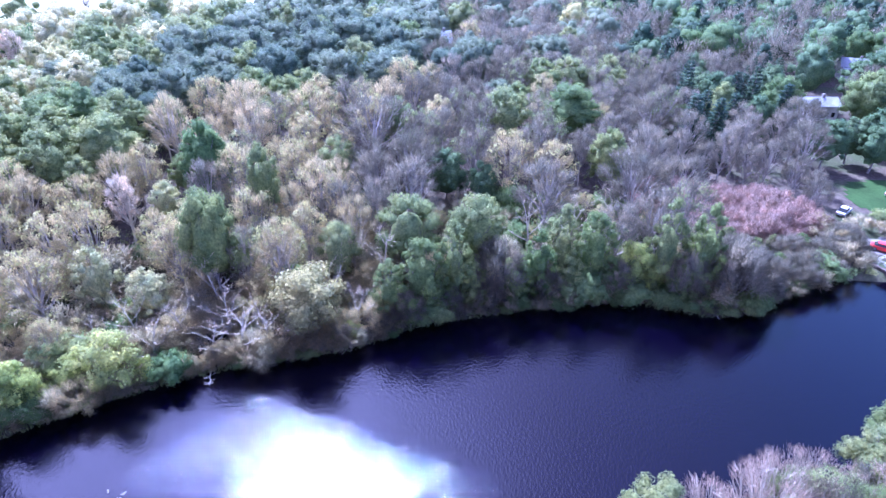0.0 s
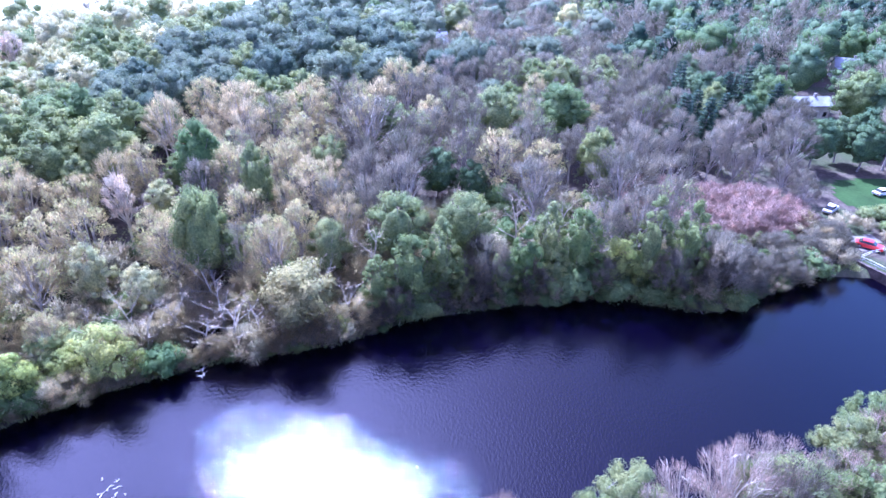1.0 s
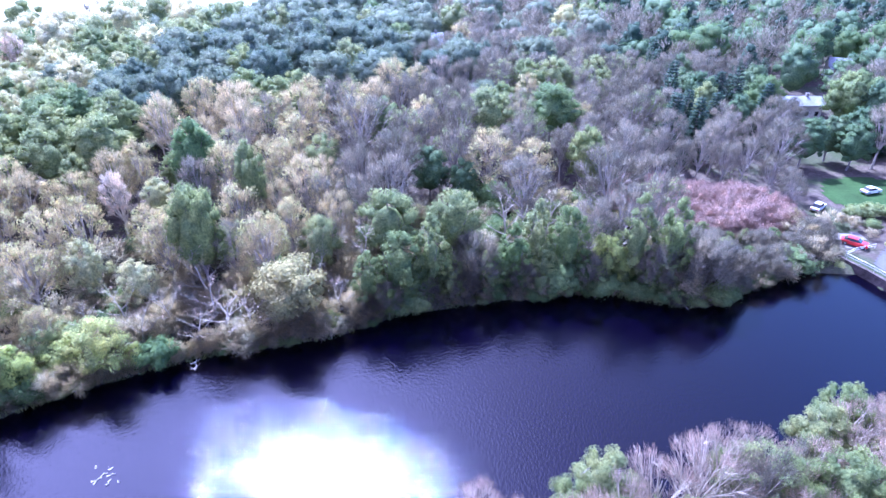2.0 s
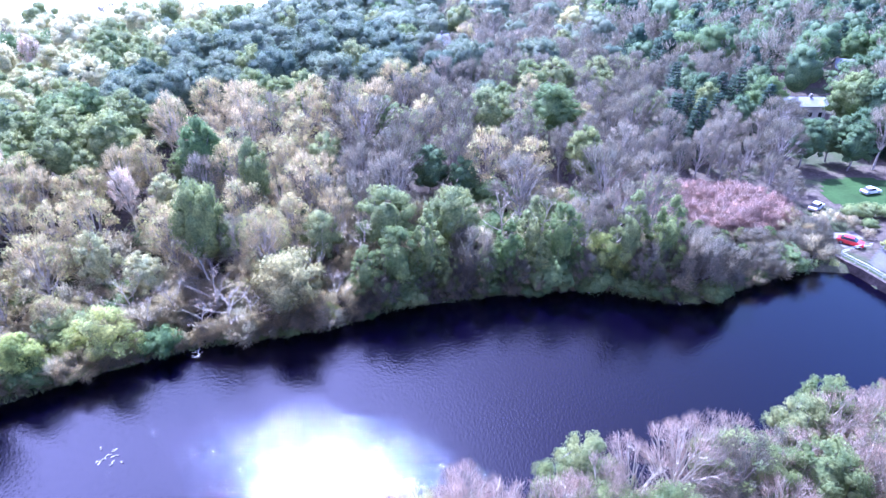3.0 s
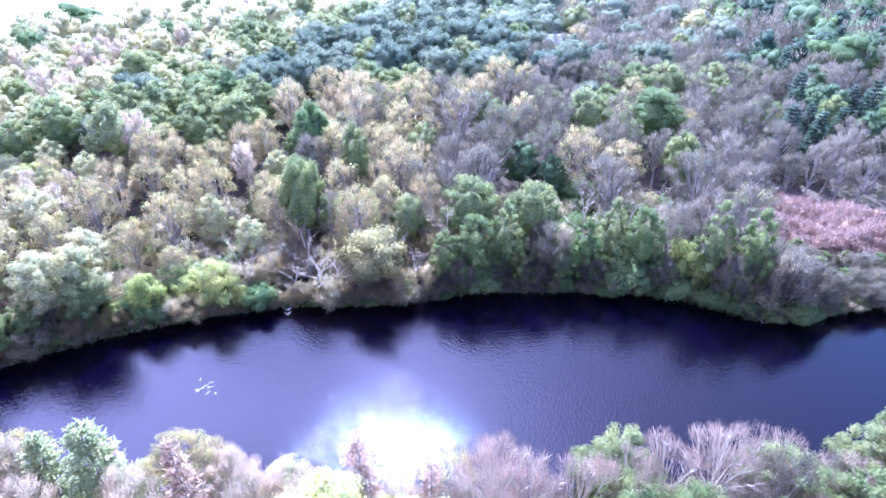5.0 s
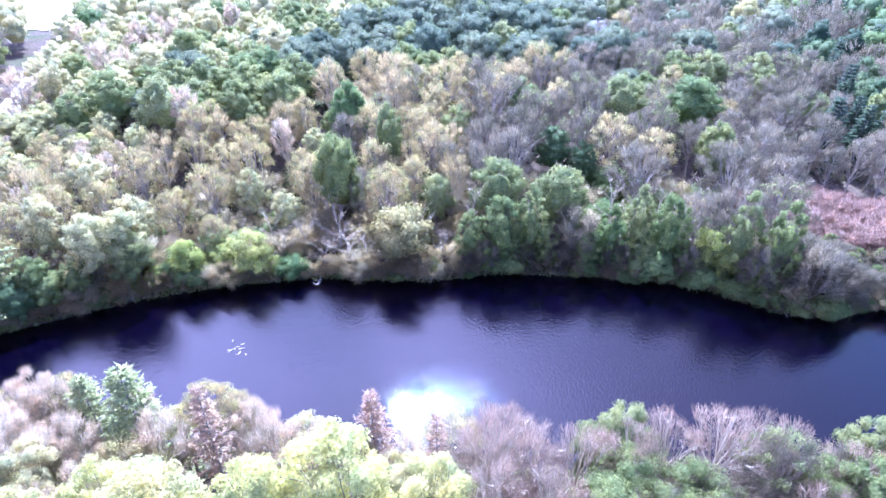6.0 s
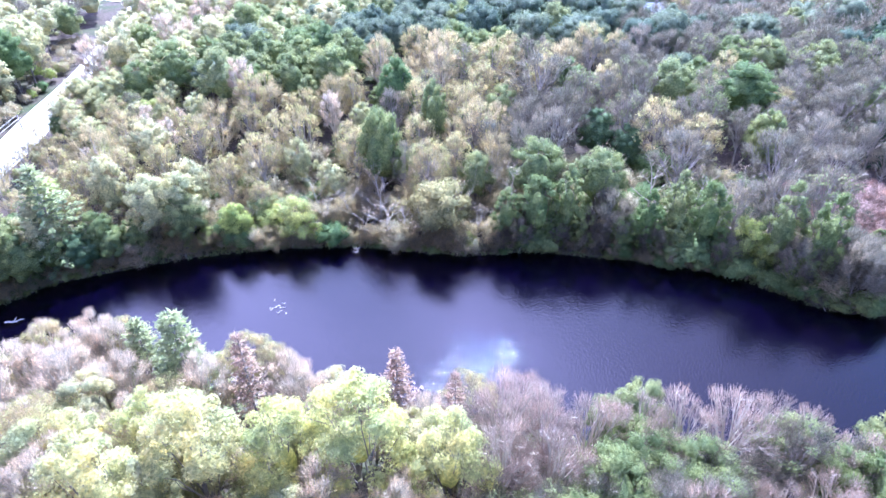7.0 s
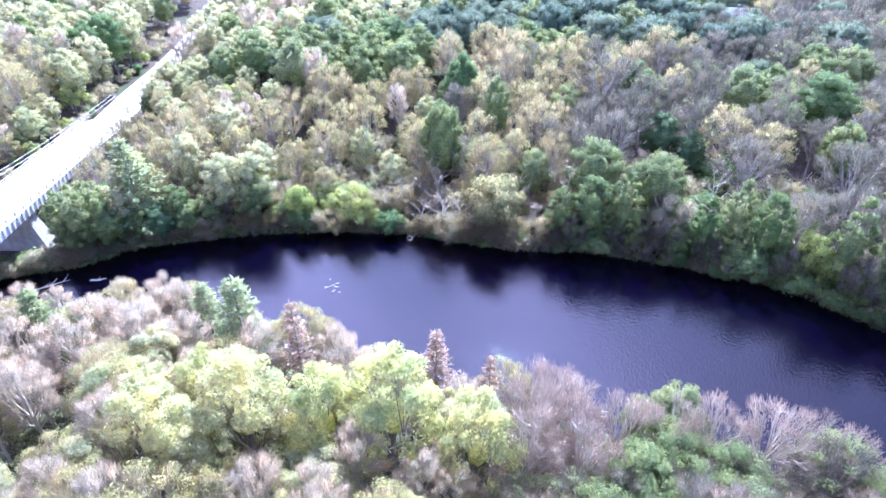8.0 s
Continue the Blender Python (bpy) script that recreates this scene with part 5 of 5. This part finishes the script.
# ---- houses among the trees ----
def house(x, y, turn, length, depth, wall_high, roof_high, roof, walls, label, windows=4, porch=False, sink=0.0):
    z = float(ground_height(x, y)[0]) - 0.2 - sink
    top = thing("house", label, "house", pose(x, y, z, 0, 0, turn), group="houses in the woods")
    a, b, h = length / 2, depth / 2, wall_high
    s = Shape()
    s.box((0, 0, h / 2), (length, depth, h))
    part("wall", s, walls, top)
    for end in (-1, 1):
        g = Shape()
        n = [Vector((end * (a - 0.02), -b, h)), Vector((end * (a - 0.02), b, h)), Vector((end * (a - 0.02), 0, h + roof_high))]
        m = [p - Vector((end * 0.25, 0, 0)) for p in n]
        g.v = n + m
        g.f = [(0, 1, 2), (5, 4, 3), (0, 3, 4, 1), (1, 4, 5, 2), (2, 5, 3, 0)]
        part("gable", g, walls, top)
    for side in (-1, 1):
        r = Shape()
        low, ridge, o = Vector((0, side * (b + 0.45), h - 0.25)), Vector((0, 0, h + roof_high)), a + 0.4
        up = Vector((0, 0, 0.16))
        p = [Vector((-o, low.y, low.z)), Vector((o, low.y, low.z)), Vector((o, 0, ridge.z)), Vector((-o, 0, ridge.z))]
        r.v = p + [q + up for q in p]
        r.f = [(0, 1, 2, 3), (7, 6, 5, 4), (0, 4, 5, 1), (1, 5, 6, 2), (2, 6, 7, 3), (3, 7, 4, 0)]
        part("roof", r, roof, top)
    c = Shape()
    c.box((a * 0.45, 0, h + roof_high + 0.2), (0.7, 0.7, 1.6))
    part("chimney", c, "stone", top)
    for k in range(windows):
        wx = -a + length * (k + 0.5) / windows
        w = Shape()
        w.box((wx, -b - 0.02, h * 0.55), (1.25, 0.1, 1.6))
        frame_part = part("window", w, "paint_white", top, "white-framed window")
        g = Shape()
        g.box((wx, -b - 0.06, h * 0.55), (1.0, 0.08, 1.34))
        part("pane", g, "glass", frame_part)
    if porch:
        r = Shape()
        r.box((0, -b - 1.4, h * 0.92), (length * 0.96, 2.9, 0.22))
        part("porch_roof", r, roof, top)
        for k in range(6):
            q = Shape()
            q.tube([(-a * 0.9 + a * 1.8 * k / 5, -b - 2.6, 0), (-a * 0.9 + a * 1.8 * k / 5, -b - 2.6, h * 0.92)], [0.16, 0.14], 10)
            part("porch_column", q, "paint_white", top)
    return top


house(143, 209, -18, 8, 6.5, 4.6, 2.4, "shingle_mid", "clapboard", "white house with pale blue-grey roof and columned porch", 4, True)
house(103.5, 163, 2, 14, 6, 5.6, 1.6, "shingle_mid", "clapboard", "long white house with dark windows among trees", 5)
house(141, 181, -12, 9, 8, 4.2, 3.0, "shingle", "clapboard_pink", "pale pinkish house at the edge of the woods", 3)
house(-2.8, 198, 20, 8, 7, 5.4, 3.4, "shingle", "clapboard", "house with a pale roof showing above the canopy", 3)
house(-52, 192, 35, 8, 7, 5.4, 3.4, "shingle", "clapboard", "house with a pale roof showing above the canopy", 3)
house(81, 229, -5, 9, 7, 4.0, 2.8, "shingle", "clapboard", "low house with a pale roof in bare woods", 3)


# ---- the bridge and its road ----
def road_strip(name, line, half, mat, label, lift):
    s = Shape()
    for n, p in enumerate(line):
        d = line[min(n + 1, len(line) - 1)] - line[max(n - 1, 0)]
        d = d / np.linalg.norm(d)
        for side in (-half, half):
            x, y = p[0] - d[1] * side, p[1] + d[0] * side
            s.v.append(Vector((x, y, max(float(ground_height(x, y)[0]), BRIDGE_TOP - 0.25) + lift)))
    s.f = [(2 * k + 1, 2 * k, 2 * k + 2, 2 * k + 3) for k in range(len(line) - 1)]
    return tagged(new(name, s.mesh(name, M[mat])), label, "road", kind="structure")


road_strip("road", ROAD_LINE[11:], 4.0, "concrete_pale", "sunlit pale concrete road leading off the bridge", 0.10)


def bridge():
    """A straight deck on a battered concrete pier, with an open railing along both sides."""
    along, across = Vector((-0.545, 0.838, 0)), Vector((-0.838, -0.545, 0))
    start = Vector((-54.0, -23.2, 0))                      # near end of the deck's edge over the river
    long, wide = 90.0, 8.6
    m = Matrix((( along.x, across.x, 0, start.x), (along.y, across.y, 0, start.y), (0, 0, 1, 0), (0, 0, 0, 1)))
    top = thing("bridge", "pale concrete road bridge on a tapered pier", "bridge", m)
    deck = Shape()
    deck.box((long / 2, wide / 2, BRIDGE_TOP - 0.2), (long, wide, 0.4))
    part("deck", deck, "concrete_pale", top, "bright pale concrete deck")
    for y in (0.35, 3.0, 5.6, 8.25):
        g = Shape()
        g.box((long / 2, y, BRIDGE_TOP - 0.85), (long, 0.4, 0.9))
        part("girder", g, "concrete", top)
    for y in (0.16, wide - 0.16):
        k = Shape()
        k.box((long / 2, y, BRIDGE_TOP + 0.14), (long, 0.36, 0.28))
        part("kerb", k, "concrete_pale", top)
        out = -0.1 if y < 1 else wide + 0.1
        f = Shape()
        f.box((long / 2, out, BRIDGE_TOP - 0.45), (long, 0.12, 1.46))
        part("parapet", f, "concrete_pale", top, "pale ribbed concrete parapet")
        rib = Shape()
        rib.box((0, 0, 0), (0.3, 0.16, 1.5))
        me = rib.mesh("rib", M["concrete"])
        for n in range(68):
            p = part("rib", me, "", top)
            p.location = (1.0 + n * 1.3, out + (-0.13 if y < 1 else 0.13), BRIDGE_TOP - 0.45)
        for z in (0.62, 0.98):
            r = Shape()
            r.tube([(0, y, BRIDGE_TOP + z), (long, y, BRIDGE_TOP + z)], [0.07, 0.07], 6)
            part("handrail", r, "steel", top)
        post = Shape()
        post.box((0, 0, 0.62), (0.22, 0.22, 0.84))
        me = post.mesh("railing_post", M["concrete"])
        for n in range(38):
            p = part("railing_post", me, "", top)
            p.location = (1.2 + n * 2.35, y, BRIDGE_TOP)
    pier = Shape()
    c = 51.5
    pier.solid([(c - 1.9, -2.2, -1.5), (c + 1.9, -2.2, -1.5), (c + 1.9, wide + 1.0, -1.5), (c - 1.9, wide + 1.0, -1.5)],
               [(c - 1.1, 0.3, BRIDGE_TOP - 1.9), (c + 1.1, 0.3, BRIDGE_TOP - 1.9), (c + 1.1, wide - 0.3, BRIDGE_TOP - 1.9), (c - 1.1, wide - 0.3, BRIDGE_TOP - 1.9)])
    part("pier", pier, "concrete", top, "weathered tapered concrete pier")
    cap = Shape()
    cap.box((c, wide / 2, BRIDGE_TOP - 1.6), (2.8, wide - 0.2, 0.62))
    part("pier_cap", cap, "concrete", top)


bridge()
# small trees crowding the bridge's far end
for s, off, tall in ((58, 2.6, 1.0), (62, 3.2, 2.5), (66, 2.6, 2.2), (70, 3.0, 3.4), (74, 2.4, 3.0), (78, 3.0, 4.0), (82, 2.6, 4.4), (86, 3.2, 5.0)):
    plant("bud" if s % 4 else "tan", -54.0 - 0.545 * s + 0.838 * off, -23.2 + 0.838 * s + 0.545 * off, BRIDGE_TOP + tall, 0.75)


def utility_line():
    poles = [Vector((-86, 6, 0)), Vector((-112, 56, 0))]
    for p in poles:
        p.z = float(ground_height(p.x, p.y)[0]) if not in_pond(np.array([p.x]), np.array([p.y]))[0] else -1.5
        top = thing("utility_pole", "weathered wooden utility pole beside the bridge", "pole", Matrix.Translation(p), group="utility poles")
        s = Shape()
        s.tube([(0, 0, -0.5), (0, 0, 11.5 - p.z)], [0.16, 0.11], 8)
        part("shaft", s, "bark", top)
        s = Shape()
        s.box((0, 0, 11.0 - p.z), (1.8, 0.12, 0.14))
        part("crossarm", s, "bark", top)
    for off in (-0.75, 0.75):
        a, b = (Vector((p.x + off, p.y, 11.1)) for p in poles)
        s = Shape()
        s.tube([a.lerp(b, k / 12) - Vector((0, 0, 4 * 0.9 * (k / 12) * (1 - k / 12))) for k in range(13)], [0.035] * 13, 4)
        tagged(new("utility_cable", s.mesh("utility_cable", M["paint_white"])), "pale overhead cable strung between wooden poles", "cable", group="overhead cables")


utility_line()


# ---- drift and dead wood along the water ----
def drift(name, x, y, z, turn, length, forks, label, rise=0.1, thick=0.11, seed=1):
    """A bleached branch lying in the water, with side twigs."""
    rng = random.Random(seed)
    top = thing(name, label, "dead wood", pose(x, y, z, 0, 0, turn), group="dead wood in the water")
    s = Shape()
    pts = [Vector((length * k / 5, rng.uniform(-0.15, 0.15), rise * length * k / 5)) for k in range(6)]
    s.tube(pts, [thick * (1 - 0.14 * k) for k in range(6)], 6)
    part("stem", s, "driftwood", top)
    for _ in range(forks):
        t = Shape()
        p = pts[rng.randint(1, 4)]
        d = Vector((rng.uniform(0.2, 1), rng.uniform(-1, 1), rng.uniform(0.1, 0.8)))
        t.tube([p, p + d * length * 0.18, p + d * length * 0.3 + Vector((0, 0, 0.15))], [thick * 0.5, thick * 0.35, thick * 0.15], 5)
        part("side_branch", t, "driftwood", top)


drift("floating_log", -67.4, 18.4, 0.0, 45, 2.4, 2, "white bleached log floating on the dark water", 0.02, 0.2, 2)
drift("fallen_branch", -72.6, 12.6, -0.1, 55, 5.0, 4, "bleached fallen branch lying off the bank", 0.12, 0.12, 3)
drift("fallen_branch", 18.4, 72.0, -0.2, 110, 3.2, 3, "pale snag standing out of the water by the shore", 0.55, 0.09, 4)
drift("fallen_branch", 20.2, 71.9, -0.2, 150, 2.6, 2, "pale snag standing out of the water by the shore", 0.3, 0.08, 5)
drift("fallen_branch", 42.6, 70.2, -0.2, 125, 2.8, 1, "pale stick slanting into the water below a bush", 0.5, 0.07, 6)
drift("fallen_branch", 28.4, 73.0, -0.1, 140, 2.2, 1, "pale stick slanting into the water below a bush", 0.4, 0.07, 7)
drift("fallen_branch", -30.2, 56.4, 0.4, -70, 3.4, 9, "white dead limb reaching from the bank over the water", 0.25, 0.05, 9)
for n in range(9):
    rng = random.Random(20 + n)
    drift("floating_twig", -33.6 + rng.gauss(0, 0.9), 37.8 + rng.gauss(0, 0.7), 0.0, rng.uniform(0, 360), rng.uniform(0.4, 0.9), 1, "small white twig caught among others on open water", 0.15, 0.06, 30 + n)
